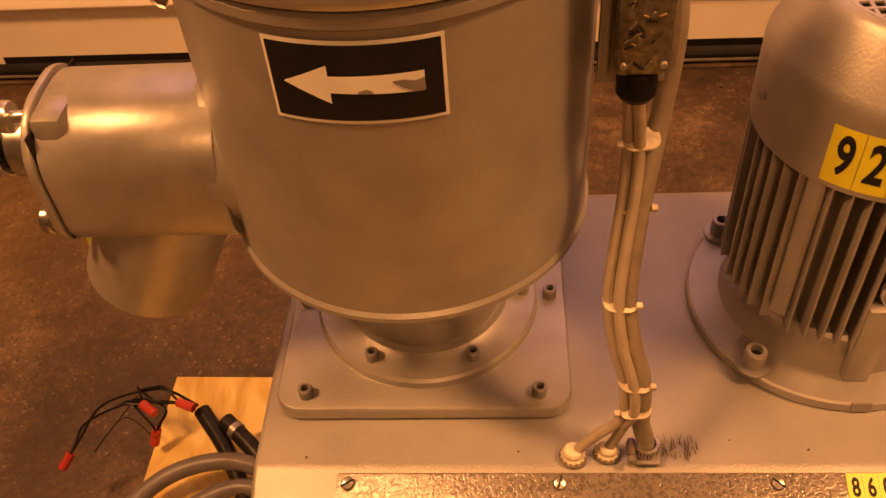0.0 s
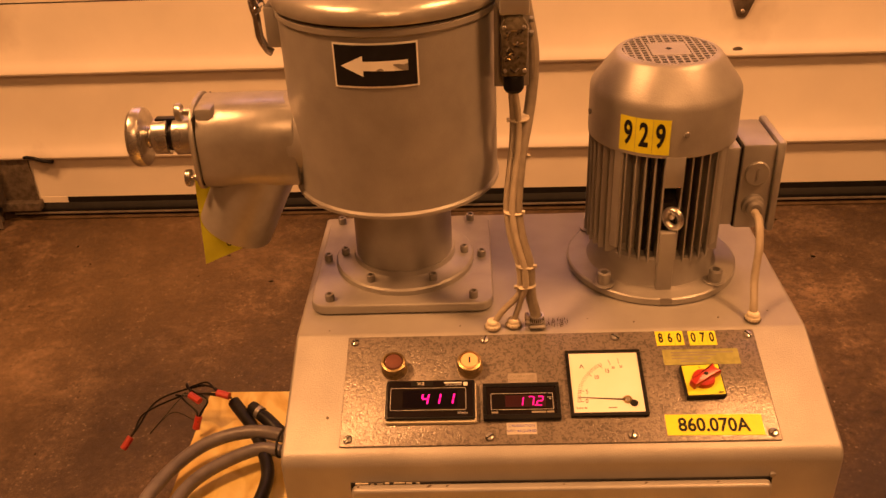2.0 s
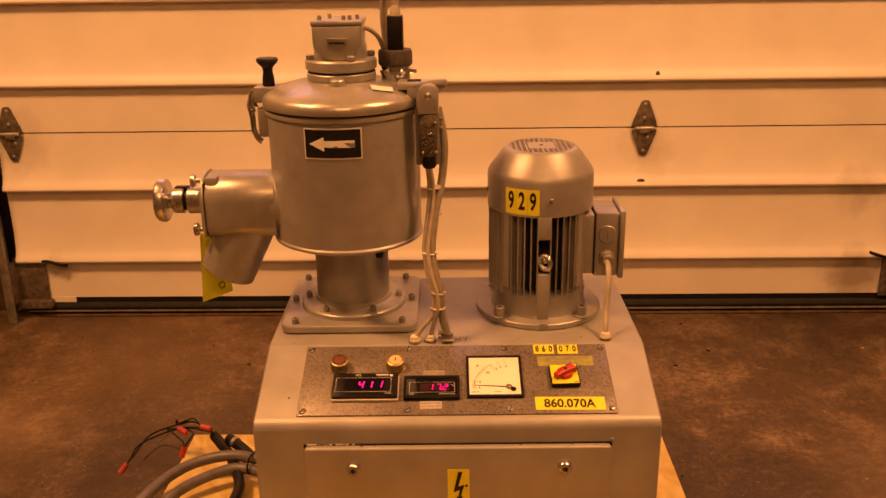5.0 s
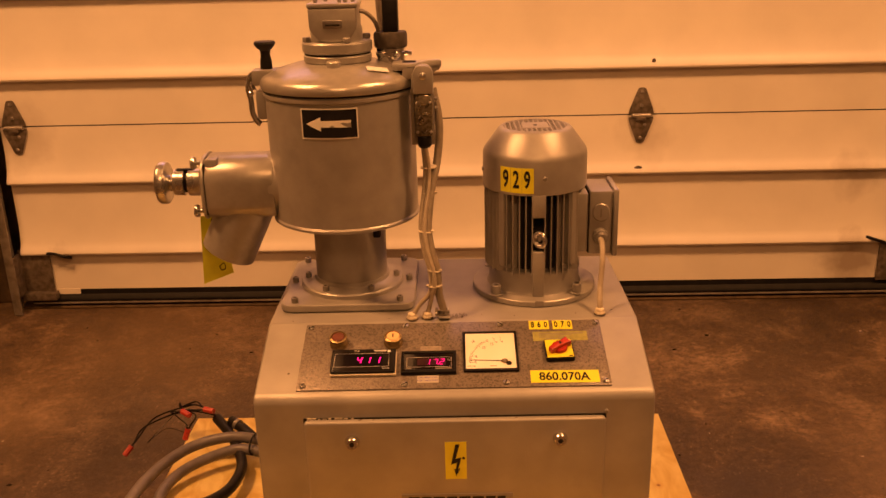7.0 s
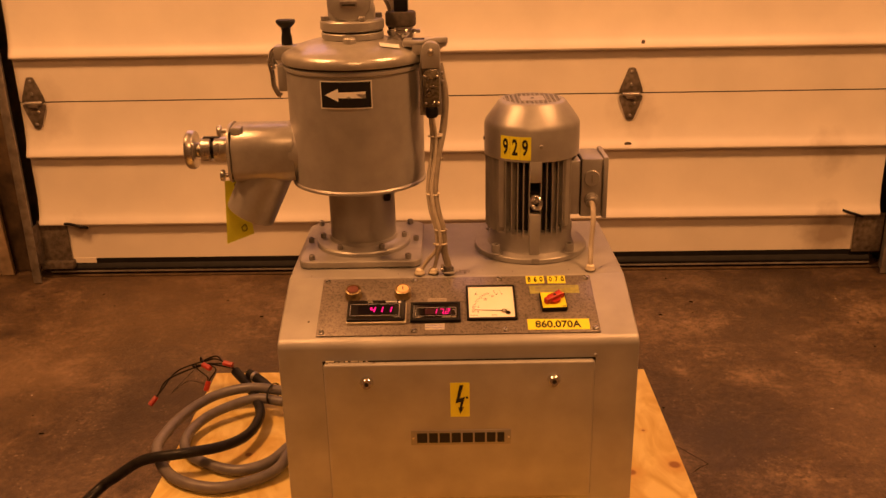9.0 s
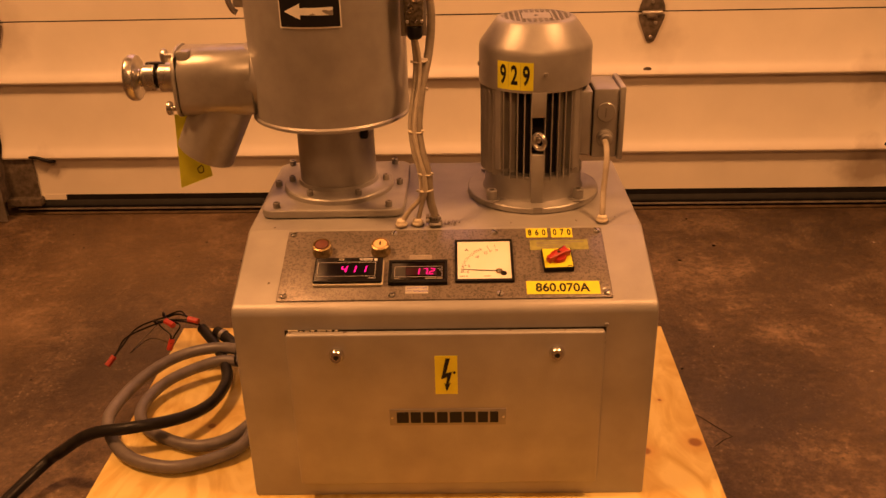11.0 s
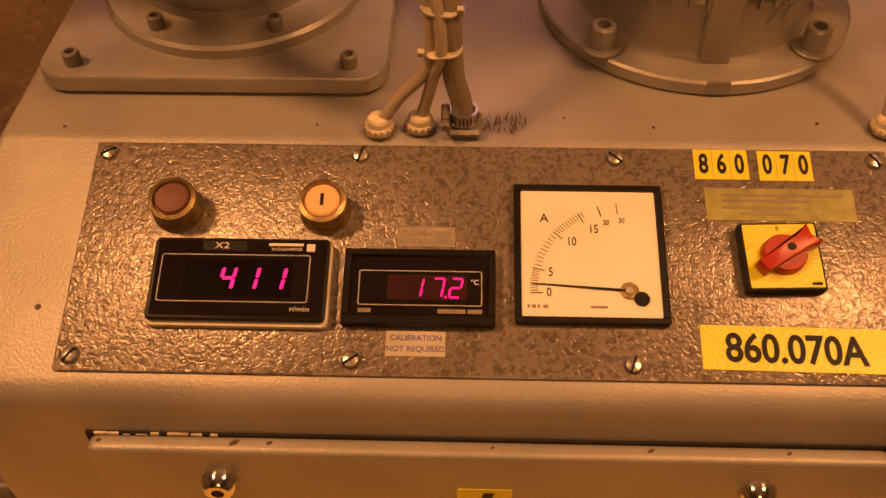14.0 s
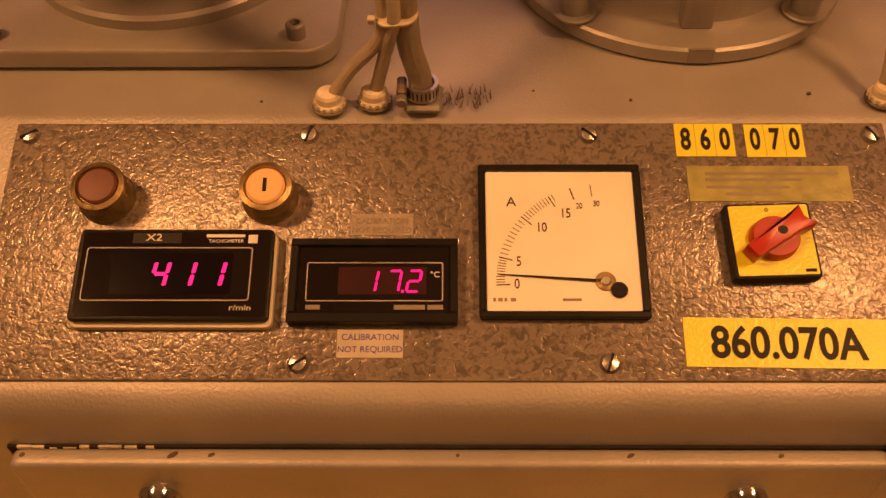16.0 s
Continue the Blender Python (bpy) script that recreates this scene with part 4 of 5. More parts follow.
part("head_cap", box(-0.0435, 0.0435, -0.0500, 0.0375, 1.0632, 1.0715, 0.0025), CAST, ves)
part("latch_plate", prism(rect(-0.017, 0.017, 1.031, 1.044, 0.002), 0, 0.003, pose(0, -0.0492, 0, 90), 0.0008), BARE, ves, "small bright latch plate")
part("latch_bar", box(-0.013, 0.013, -0.0535, -0.0515, 1.0345, 1.0375, 0.0008), CAVITY, ves)
for x, y in ((-0.03, -0.03), (0.012, -0.034), (0.022, -0.03), (0.034, -0.02), (-0.016, 0.0)):
    part("cap_screw", lathe(disc_profile(0.0035, 1.0715, 1.079, 0.0008), pose(x, y, 0), 10), SILVER_DARK, ves)
# lid knob and latch
KX = -0.131
part("latch_block", box(KX - 0.022, KX + 0.026, -0.02, 0.02, 0.922, 0.9485, 0.003), CAST, ves)
part("lid_knob", lathe([(0, 0.9485), (0.011, 0.9485), (0.0105, 0.962), (0.0085, 0.972), (0.0095, 0.980), (0.017, 0.987), (0.0195, 0.992), (0.018, 0.9955), (0, 0.997)], pose(KX + 0.003, -0.0, 0), 32), BLACK, ves, "black mushroom knob")
part("latch_bow", tube([(KX - 0.014, -0.014, 0.945), (KX - 0.026, -0.014, 0.938), (KX - 0.030, -0.014, 0.922), (KX - 0.024, -0.014, 0.905)], 0.004), CHROME, ves, "chrome latch bow")
part("latch_bow", tube([(KX - 0.014, 0.014, 0.945), (KX - 0.026, 0.014, 0.938), (KX - 0.030, 0.014, 0.922), (KX - 0.024, 0.014, 0.905)], 0.004), CHROME, ves, "chrome latch bow")
part("latch_lever", tube([(KX - 0.026, 0, 0.935), (KX - 0.034, 0, 0.917), (KX - 0.031, 0, 0.895), (KX - 0.030, 0, 0.872), (KX - 0.023, 0, 0.856), (KX - 0.016, 0, 0.851)], 0.0052), CHROME, ves, "bent chrome latch lever")
part("latch_pin", lathe(disc_profile(0.004, -0.020, 0.020, 0.001), pose(KX - 0.026, 0, 0.908, 90), 12), CHROME, ves)
part("latch_mount", box(KX - 0.018, KX + 0.004, -0.018, 0.018, 0.862, 0.912, 0.003), SILVER, ves)
# hinge and safety switch
HX, HY = 0.155, -0.075
part("hinge_arm", box(0.100, HX + 0.030, HY + 0.012, HY + 0.055, 0.950, 0.963, 0.004), CAST, ves)
part("hinge_ear", prism(rounded([(0.118, 0.934), (HX + 0.012, 0.940), (HX + 0.032, 0.957), (HX + 0.032, 0.968), (HX + 0.010, 0.968), (0.118, 0.958)], [0.004] * 6, 4), -0.020, -0.012, pose(0, HY, 0, 90), 0.002), CAST, ves)
part("arm_slot", box(0.118, 0.142, HY + 0.020, HY + 0.046, 0.9628, 0.9634, 0.0002, 1), CAVITY, ves, "dark slot in the hinge arm")
part("hinge_block", prism(rounded([(HX - 0.018, 0.914), (HX + 0.017, 0.914), (HX + 0.017, 0.962), (HX - 0.018, 0.962)], [0.003, 0.003, 0.016, 0.016], 6), -0.02, 0.012, pose(0, HY, 0, 90), 0.002), SILVER, ves)
part("hinge_pin", lathe([(0, 0), (0.0065, 0), (0.006, 0.002), (0.003, 0.0035), (0, 0.004)], pose(HX - 0.001, HY - 0.012, 0.944, 90), 20), BARE, ves, "round pivot pin head")
part("switch_bracket", box(HX - 0.024, HX + 0.018, HY + 0.012, HY + 0.016, 0.823, 0.920, 0.001), SILVER_DARK, ves)
part("bracket_web", box(0.133, HX - 0.016, HY + 0.011, HY + 0.035, 0.83, 0.945, 0.002), SILVER_DARK, ves)
ss = part("safety_switch", prism(rounded([(HX - 0.016, 0.842), (HX + 0.014, 0.842), (HX + 0.016, 0.900), (HX + 0.009, 0.913), (HX - 0.010, 0.913), (HX - 0.017, 0.900)], [0.004] * 6, 4), -0.009, 0.011, pose(0, HY, 0, 90), 0.003), CLEAR, ves, "clear-covered limit switch, dark works inside")
for x, z in ((-0.0125, 0.900), (0.0105, 0.900), (0.0115, 0.850), (-0.0120, 0.850)):
    part("switch_screw", lathe(disc_profile(0.0026, 0, 0.003, 0.001), pose(HX + x, HY - 0.0105, z, 90), 12), STEEL, ss)
random.seed(12)
for k in range(24):
    x, z, a, l = random.uniform(-0.010, 0.008), random.uniform(0.848, 0.898), random.uniform(-80, 80), random.uniform(0.0015, 0.0038)
    part("contact", box(-l, l, -0.0006, 0.0006, -0.0007, 0.0007, 0.0003, 1, pose(HX + x, HY - 0.0113, z, 0, a, 0)), (BRASS, BARE, CAVITY, CAVITY)[k % 4], ss)
part("switch_gland", lathe([(0, 0), (0.010, 0), (0.0125, 0.004), (0.0125, 0.018), (0.0115, 0.020), (0, 0.020)], pose(HX - 0.001, HY, 0.8215), 20), BLACK, ves, "black cable gland")
for z in (0.886, 0.902):
    part("bracket_bolt", lathe(disc_profile(0.0035, 0, 0.006, 0.001), pose(HX + 0.018, HY + 0.014, z, 0, 90), 10), SILVER_DARK, ves)
# plug on the lid
QX, QY = 0.095, 0.015
part("ferrule", lathe([(0, 0.945), (0.0265, 0.945), (0.0265, 0.968), (0.0285, 0.969), (0.0285, 0.975), (0.0265, 0.976), (0.0265, 0.981), (0, 0.981)], pose(QX, QY, 0), 40), CHROME, ves, "chrome threaded ferrule with clamp")
part("clamp_screw", lathe(disc_profile(0.004, 0, 0.014, 0.001), pose(QX + 0.024, QY - 0.010, 0.972, 0, 90), 10), CHROME, ves)
part("plug_nut", lathe([(0, 0.981), (0.028, 0.981), (0.0305, 0.985), (0.0305, 1.004), (0.0285, 1.0085), (0, 1.0085)], pose(QX, QY, 0), 14), KNOB_BROWN, ves, "dirty black plug nut")
part("plug_body", box(QX - 0.0125, QX + 0.0155, QY - 0.014, QY + 0.014, 1.0085, 1.0645, 0.0025), BLACK, ves, "black rectangular plug body")
part("plug_boot", lathe([(0, 1.0645), (0.010, 1.0645), (0.008, 1.078), (0.006, 1.082), (0, 1.082)], pose(QX + 0.002, QY, 0), 16), PVC, ves)
part("plug_cable", tube([(QX + 0.002, QY, 1.078), (QX + 0.001, QY + 0.004, 1.094), (QX - 0.009, QY + 0.018, 1.104), (QX - 0.018, QY + 0.035, 1.092), (QX - 0.021, QY + 0.045, 1.05), (QX - 0.016, QY + 0.06, 0.99), (QX - 0.004, QY + 0.08, 0.95), (QX + 0.03, QY + 0.085, 0.92), (QX + 0.055, QY + 0.05, 0.86)], 0.0068), PVC_DARK, ves, "grey cable looping over the plug")
part("head_cable", tube([(0.040, 0.0, 1.046), (0.052, 0.003, 1.043), (0.066, 0.010, 1.030), (0.074, 0.016, 1.010), (0.078, 0.02, 0.985)], 0.0038), PVC_DARK, ves)
# outlet on the side
SX = -0.247
part("outlet_weld", lathe([(0.0, 0.0), (0.0585, 0.0), (0.0585, 0.040), (0.0560, 0.046), (0, 0.046)], pose(-0.090, -0.028, 0.746, 0, -90), 48), SILVER, ves)
part("outlet_body", prism(rounded([(-0.058, 0.690), (0.052, 0.690), (0.052, 0.800), (-0.058, 0.800)], [0.028, 0.028, 0.046, 0.046], 8), 0.120, 0.246, Matrix(((0, 0, -1, 0), (1, 0, 0, -0.028), (0, 1, 0, 0), (0, 0, 0, 1))), 0.003, 2), CAST, ves, "horizontal cast outlet housing")
part("outlet_lug", box(-0.246, -0.222, -0.074, -0.040, 0.768, 0.8005, 0.006), CAST, ves)
part("outlet_gasket", box(-0.2475, -0.2462, -0.080, 0.018, 0.700, 0.790), CAVITY, ves)
part("outlet_spout", tube([(-0.165, -0.03, 0.730), (-0.183, -0.03, 0.705), (-0.229, -0.03, 0.6150)], 0.0510, 0, 32), CAST, ves, "slanting outlet spout")
part("end_flange", prism(rounded([(-0.060, 0.6885), (0.054, 0.6885), (0.054, 0.8020), (-0.060, 0.8020)], [0.030, 0.030, 0.046, 0.046], 8), 0.2475, 0.2535, Matrix(((0, 0, -1, 0), (1, 0, 0, -0.028), (0, 1, 0, 0), (0, 0, 0, 1))), 0.0015), CAST, ves)
for y, z in ((-0.052, 0.7890), (-0.062, 0.7035)):
    part("thumb_screw", lathe([(0, 0), (0.0045, 0), (0.0045, 0.012), (0.0105, 0.0125), (0.0115, 0.014), (0.0115, 0.0185), (0.0105, 0.020), (0, 0.020)], pose(-0.2545, y, z, 0, -90), 24), BARE, ves, "bright knurled thumb screw")
part("plunger_sleeve", lathe([(0, 0), (0.0245, 0), (0.0245, 0.033), (0.0235, 0.034), (0, 0.034)], pose(-0.2545, -0.028, 0.748, 0, -90), 36), BARE, ves)
part("spindle", lathe(disc_profile(0.0185, 0, 0.010, 0.001), pose(-0.288, -0.028, 0.748, 0, -90), 32), BLACK, ves, "dark oily spindle")
part("plunger_sleeve", lathe(disc_profile(0.0235, 0, 0.020, 0.001), pose(-0.296, -0.028, 0.748, 0, -90), 36), BARE, ves)
part("key_bar", box(-0.312, -0.277, -0.034, -0.022, 0.766, 0.7735, 0.001), BLACK, ves)
part("threaded_spindle", lathe([(0, 0), (0.0155, 0)] + [(0.0155 - 0.002 * (k % 2), 0.002 * (k + 1)) for k in range(6)] + [(0, 0.012)], pose(-0.315, -0.028, 0.748, 0, -90), 28), CHROME, ves)
part("hand_wheel", lathe([(0, 0), (0.031, 0), (0.0370, 0.002), (0.0385, 0.005), (0.0385, 0.014), (0.0355, 0.018), (0.018, 0.0195), (0, 0.0195)], pose(-0.327, -0.028, 0.748, 0, -90), 48), BARE, ves, "polished steel hand wheel")

# arrow sticker, bent round the drum
def strip(cols, r, parent, name, mat, label=""):
    """A skin bent round z: columns of (degrees from the front, low, high), filled in between."""
    bm = bmesh.new()
    last = None
    for (a, lo, hi), (b, lo2, hi2) in zip(cols, cols[1:]):
        n = max(1, math.ceil(abs(b - a) / 1.5))
        for k in range(n + 1):
            if k == 0 and last is not None and lo == last[2] and hi == last[3]:
                continue
            f = k / n
            g, l, h = radians(a + (b - a) * f), lo + (lo2 - lo) * f, hi + (hi2 - hi) * f + 1e-5
            pair = [bm.verts.new((r * math.sin(g), -r * math.cos(g), z)) for z in (l, h)]
            if k > 0:
                bm.faces.new((last[0], pair[0], pair[1], last[1]))
            last = (*pair, lo2 if k == n else None, hi2 if k == n else None)
    return part(name, bm, mat, parent, label)


strip([(-23.2, 0.8515, 0.9025), (18.6, 0.8515, 0.9025)], 0.1366, ves, "arrow_sticker", STICKER_WHITE, "black sticker with a white arrow")
strip([(-22.3, 0.8538, 0.9002), (17.7, 0.8538, 0.9002)], 0.1371, ves, "sticker_field", STICKER_BLACK)
strip([(-19.0, 0.8765, 0.8770), (-8.2, 0.8650, 0.8886)], 0.1376, ves, "arrow_head", STICKER_WHITE)
strip([(-8.2, 0.8717, 0.8820), (13.4, 0.8705, 0.8828)], 0.1376, ves, "arrow_shaft", STICKER_WHITE)
strip([(6.2, 0.8775, 0.8784), (8.5, 0.8738, 0.8788), (11.2, 0.8707, 0.8775), (13.4, 0.8706, 0.8788)], 0.1380, ves, "torn_patch", SILVER_DARK)
strip([(-1.8, 0.8715, 0.8728), (0.2, 0.8715, 0.8744), (1.6, 0.8715, 0.8728)], 0.1380, ves, "torn_patch", SILVER_DARK)

OUTLET = ("outlet_weld", "outlet_body", "outlet_lug", "outlet_spout", "end_flange", "outlet_gasket", "thumb_screw", "plunger_sleeve", "spindle", "key_bar", "threaded_spindle", "hand_wheel")
FOOT = ("base_plate", "neck_flange", "bolt", "neck", "neck_slot")
for ob in ves.children:
    kind = ob.name.split(".")[0]
    if kind in OUTLET:
        ob.location = (-0.003, 0, 0.005)
    elif kind not in FOOT:
        ob.location.y = -0.014
    if kind in ("head_box", "head_cap", "latch_plate", "latch_bar", "cap_screw"):
        ob.location.z = -0.009
    if kind.startswith("latch_") and kind not in ("latch_plate", "latch_bar") or kind == "lid_knob":
        ob.location = (-0.003, -0.014, 0.003)

# ---- tag on the outlet ----
tag = thing("paper_tag", "yellow paper tag hanging by a wire from the vessel outlet", "tag")
tag.matrix_basis = ASKEW
tp = [(-0.474, 0.342, 0.690), (-0.436, 0.354, 0.688), (-0.430, 0.374, 0.561), (-0.486, 0.354, 0.545)]
bm = bmesh.new()
rows = []
for i in range(9):
    f = i / 8
    a, b = Vector(tp[0]).lerp(Vector(tp[3]), f), Vector(tp[1]).lerp(Vector(tp[2]), f)
    bow = -0.006 * math.sin(f * math.pi)
    rows.append([bm.verts.new(a.lerp(b, g / 4) + Vector((0, -bow * math.sin(g / 4 * math.pi), 0))) for g in range(5)])
for a, b in zip(rows, rows[1:]):
    for k in range(4):
        bm.faces.new((a[k], a[k + 1], b[k + 1], b[k]))
bmesh.ops.solidify(bm, geom=bm.faces[:], thickness=0.0006)
part("card", bm, TAG, tag)
part("eyelet", lathe([(0.003, -0.001), (0.007, -0.001), (0.007, 0.001), (0.003, 0.001)], pose(-0.449, 0.347, 0.679, 90, 0, 18), 16), INK, tag, "dark reinforced eyelet")
part("tie_wire", tube([(-0.449, 0.346, 0.679), (-0.445, 0.346, 0.692), (-0.440, 0.346, 0.704)], 0.0009, 6, 6), BARE, tag)
part("pen_mark", tube([(-0.453, 0.361, 0.580), (-0.445, 0.364, 0.585), (-0.443, 0.366, 0.574), (-0.450, 0.363, 0.571), (-0.453, 0.361, 0.580)], 0.0009, 6, 6), INK, tag, "black pen squiggle")

# ---- electric motor ----
MX, MY = 0.1685, 0.361
mo = thing("electric_motor", "upright silver-painted finned electric motor bolted on the cabinet", "electric motor")
mo.matrix_basis = ASKEW @ upright(MX, MY, 1.056)
part("mounting_flange", lathe([(0, TOP), (0.1200, TOP), (0.1200, TOP + 0.008), (0.1180, TOP + 0.0095), (0.092, TOP + 0.0105), (0.0885, TOP + 0.016), (0.0875, TOP + 0.036), (0.0890, TOP + 0.041), (0.0890, TOP + 0.049), (0.0860, TOP + 0.052), (0, TOP + 0.052)], None, 96), SILVER, mo)
part("flange_notch", box(-0.008, 0.008, -0.1208, -0.1188, TOP + 0.0005, TOP + 0.0105), SILVER_DARK, mo)
# stator is near-black, so its colour supplies the shade in the fin gaps
part("stator", lathe([(0, TOP + 0.038), (0.0690, TOP + 0.038), (0.0690, 0.735), (0, 0.735)], None, 72), CAVITY, mo, "stator body coloured dark for the shade between the fins")
# each quarter of the frame has its own set of parallel fins
for k in range(-5, 6):
    x = k * 0.0116
    if k == 0:
        continue
    deep = -0.96 * math.sqrt(0.069 ** 2 - min(abs(x), 0.062) ** 2)
    fin = part("cooling_fin", box(x - 0.0010, x + 0.0010, -math.sqrt(0.0963 ** 2 - x * x), deep, TOP + 0.048, 0.7275, 0.0005, 1), SILVER, mo)
    share(fin, pose(0, 0, 0, 0, 0, -90), mo)
    share(fin, pose(0, 0, 0, 0, 0, 180), mo)
    if abs(k) == 5:
        share(fin, pose(0, 0, 0, 0, 0, 90), mo)
for a in (45, 135, 225, 315):
    part("corner_rib", box(-0.007, 0.007, -0.0965, -0.070, 0.590, 0.728, 0.002, 1, pose(0, 0, 0, 0, 0, a)), SILVER, mo)
part("front_foot", box(-0.0105, 0.0105, -0.0985, -0.072, TOP + 0.010, 0.624, 0.0015), SILVER, mo)
part("front_pad", box(-0.0125, 0.0125, -0.0985, -0.072, 0.687, 0.7285, 0.0015), SILVER, mo)
eb = part("eye_bolt", lathe([(0.0115 + 0.0042 * math.cos(radians(a)), 0.0042 * math.sin(radians(a))) for a in range(0, 361, 30)], pose(0.0005, -0.1095, 0.6510, 90, 0, -42), 32), BARE, mo, "lifting eye bolt")
part("eye_shank", lathe(disc_profile(0.0045, 0, 0.025, 0.001), pose(0, -0.080, 0.6510, 90), 14), BARE, mo)
# dark block that stands for the shaded gap behind the eye bolt
part("shaded_gap_block", box(-0.010, 0.010, -0.088, -0.072, 0.630, 0.662, 0.0015), CAVITY, mo)
for x, y in ((-0.0785, -0.0790), (0.0745, -0.0790), (-0.0785, 0.0790), (0.0745, 0.0790)):
    part("washer", lathe(disc_profile(0.0150, TOP + 0.0102, TOP + 0.0125, 0.0005), pose(x, y, 0), 24), SILVER, mo)
    mb = part("bolt", lathe([(0, 0), (0.0092, 0), (0.0092, 0.0145), (0.008, 0.016), (0.0052, 0.016), (0.0052, 0.010), (0, 0.010)], pose(x, y, TOP + 0.0125), 24), SILVER, mo)
    part("socket", lathe(disc_profile(0.0051, 0, 0.0004, 0.0001), pose(x, y, TOP + 0.0228), 6), CAVITY, mb)
cowl = part("fan_cowl", lathe([(0.090, 0.7265), (0.0982, 0.7265), (0.0984, 0.7285), (0.0984, 0.783), (0.0974, 0.789), (0.0945, 0.7945), (0.0715, 0.8245), (0.0685, 0.8280), (0.0655, 0.8303), (0.0625, 0.8310), (0.0615, 0.8290), (0.0615, 0.800), (0, 0.800), (0, 0.73), (0.088, 0.73)], None, 96), SILVER, mo)
part("fan_cavity", lathe(disc_profile(0.0612, 0.8003, 0.8020, 0.0003), None, 48), CAVITY, mo, "dark fan opening")
for k in range(-6, 7):
    p = k * 0.0093 + 0.0
    half = math.sqrt(max(0, 0.0618 ** 2 - p ** 2))
    part("grille_bar", box(p - 0.0013, p + 0.0013, -half, half, 0.8292, 0.8308), SILVER, mo, "", 0)
    part("grille_bar", box(-half, half, p - 0.0013, p + 0.0013, 0.8294, 0.8310), SILVER, mo, "", 0)
part("grille_centre", box(-0.0245, 0.0245, -0.0245, 0.0245, 0.8290, 0.8314, 0.0004, 1), SILVER, mo)
part("centre_hole", lathe(disc_profile(0.004, 0, 0.0004, 0.0001), pose(0, 0, 0.8313), 16), CAVITY, mo)
part("grille_rim", lathe([(0.0595, 0.8292), (0.0625, 0.8292), (0.0625, 0.8312), (0.0595, 0.8312)], None, 64), SILVER, mo)
for a in (2, 92, 182, 272):
    part("cowl_screw", lathe(disc_profile(0.004, 0, 0.003, 0.001), pose(0, 0, 0, 0, 0, a + 4) @ pose(0, -0.0982, 0.757, 90), 10), SILVER_DARK, mo)
strip([(-44, 0.7310, 0.7755), (-6, 0.7310, 0.7755)], 0.0989, mo, "number_label", YELLOW, "yellow label with number 929")
for a, ch in ((-37, "9"), (-25, "2"), (-13, "9")):
    letters(ch, 0.042, pose(0, 0, 0, 0, 0, a) @ pose(0, -0.09915, 0.7533, 90), INK, mo, "digit", width=0.58, bold=0.0011)
for a in (-31.3, -18.7):
    strip([(a, 0.7310, 0.7755), (a + 0.25, 0.7310, 0.7755)], 0.0992, mo, "cut_line", OLIVE)
# junction box
jb = part("junction_box", box(0.099, 0.143, -0.048, 0.042, 0.6020, 0.7200, 0.004), SILVER, mo, "silver junction box on the motor side")
part("box_base", box(0.072, 0.0978, -0.046, 0.040, 0.606, 0.716, 0.004), SILVER, jb)
part("box_seam", box(0.0977, 0.0991, -0.0465, 0.040, 0.605, 0.717), CAVITY, jb)
part("box_cover", box(0.1436, 0.1535, -0.0515, 0.0455, 0.5985, 0.7235, 0.003), SILVER, jb)
part("blank_plug", lathe([(0, 0), (0.0165, 0), (0.0165, 0.002), (0.0150, 0.0035), (0, 0.0035)], pose(0.121, -0.048, 0.681, 90), 32), SILVER, jb)
part("plug_slot", box(0.1195, 0.1225, -0.0523, -0.0513, 0.673, 0.689, 0.0004, 1), SILVER_DARK, jb)
part("gland", lathe([(0, 0), (0.0155, 0), (0.0150, 0.006), (0.0120, 0.008), (0.0115, 0.014), (0.008, 0.0165), (0, 0.0165)], pose(0.121, -0.048, 0.6365, 90), 28), SILVER_DARK, jb)

# ---- cables from cabinet ----
def gland_ring(x, y, z, parent, r=0.0098):
    g = part("gland", lathe([(0, 0), (r - 0.0005, 0), (r - 0.0005, 0.0045), (r - 0.0015, 0.0052), (r - 0.0018, 0.0090), (r - 0.003, 0.0108), (r - 0.006, 0.0115), (0, 0.0115)], pose(x, y, z), 24), NYLON, parent, "dirty white nylon cable gland", 15)
    part("lock_ring", lathe(disc_profile(r + 0.0012, -0.0004, 0.0016, 0.0004), pose(x, y, z), 28), RUST, g, "dark toothed lock ring")
    for k in range(14):
        part("ring_tooth", box(-0.0011, 0.0011, r - 0.0012, r + 0.0004, 0.0014, 0.0042, 0.0004, 1, pose(x, y, z, 0, 0, k * 360 / 14)), NYLON, g)


mc = thing("motor_cable", "grey motor cable from junction box into the cabinet top", "cable")
mc.matrix_basis = ASKEW
part("jacket", tube([(0.286, 0.289, 0.6440), (0.286, 0.268, 0.6410), (0.284, 0.247, 0.615), (0.279, 0.232, 0.575), (0.276, 0.212, 0.550), (0.275, 0.205, 0.532)], 0.0052), PVC, mc)
gland_ring(0.275, 0.205, 0.5300, mc)
wb = thing("wiring_harness", "grey cables tied together with white cable ties, entering the cabinet top", "cable bundle")
wb.matrix_basis = ASKEW
path = [(-0.036, 0.268, 0.836), (-0.031, 0.272, 0.795), (-0.033, 0.258, 0.760), (-0.039, 0.238, 0.720), (-0.041, 0.226, 0.690), (-0.036, 0.215, 0.655), (-0.027, 0.207, 0.622), (-0.025, 0.203, 0.594)]
part("cable", tube([(x - (0.0055 if z < 0.83 else 0.003), y, z) for x, y, z in path] + [(-0.034, 0.201, 0.577), (-0.052, 0.201, 0.556), (-0.066, 0.1995, 0.534)], 0.0042), PVC, wb)
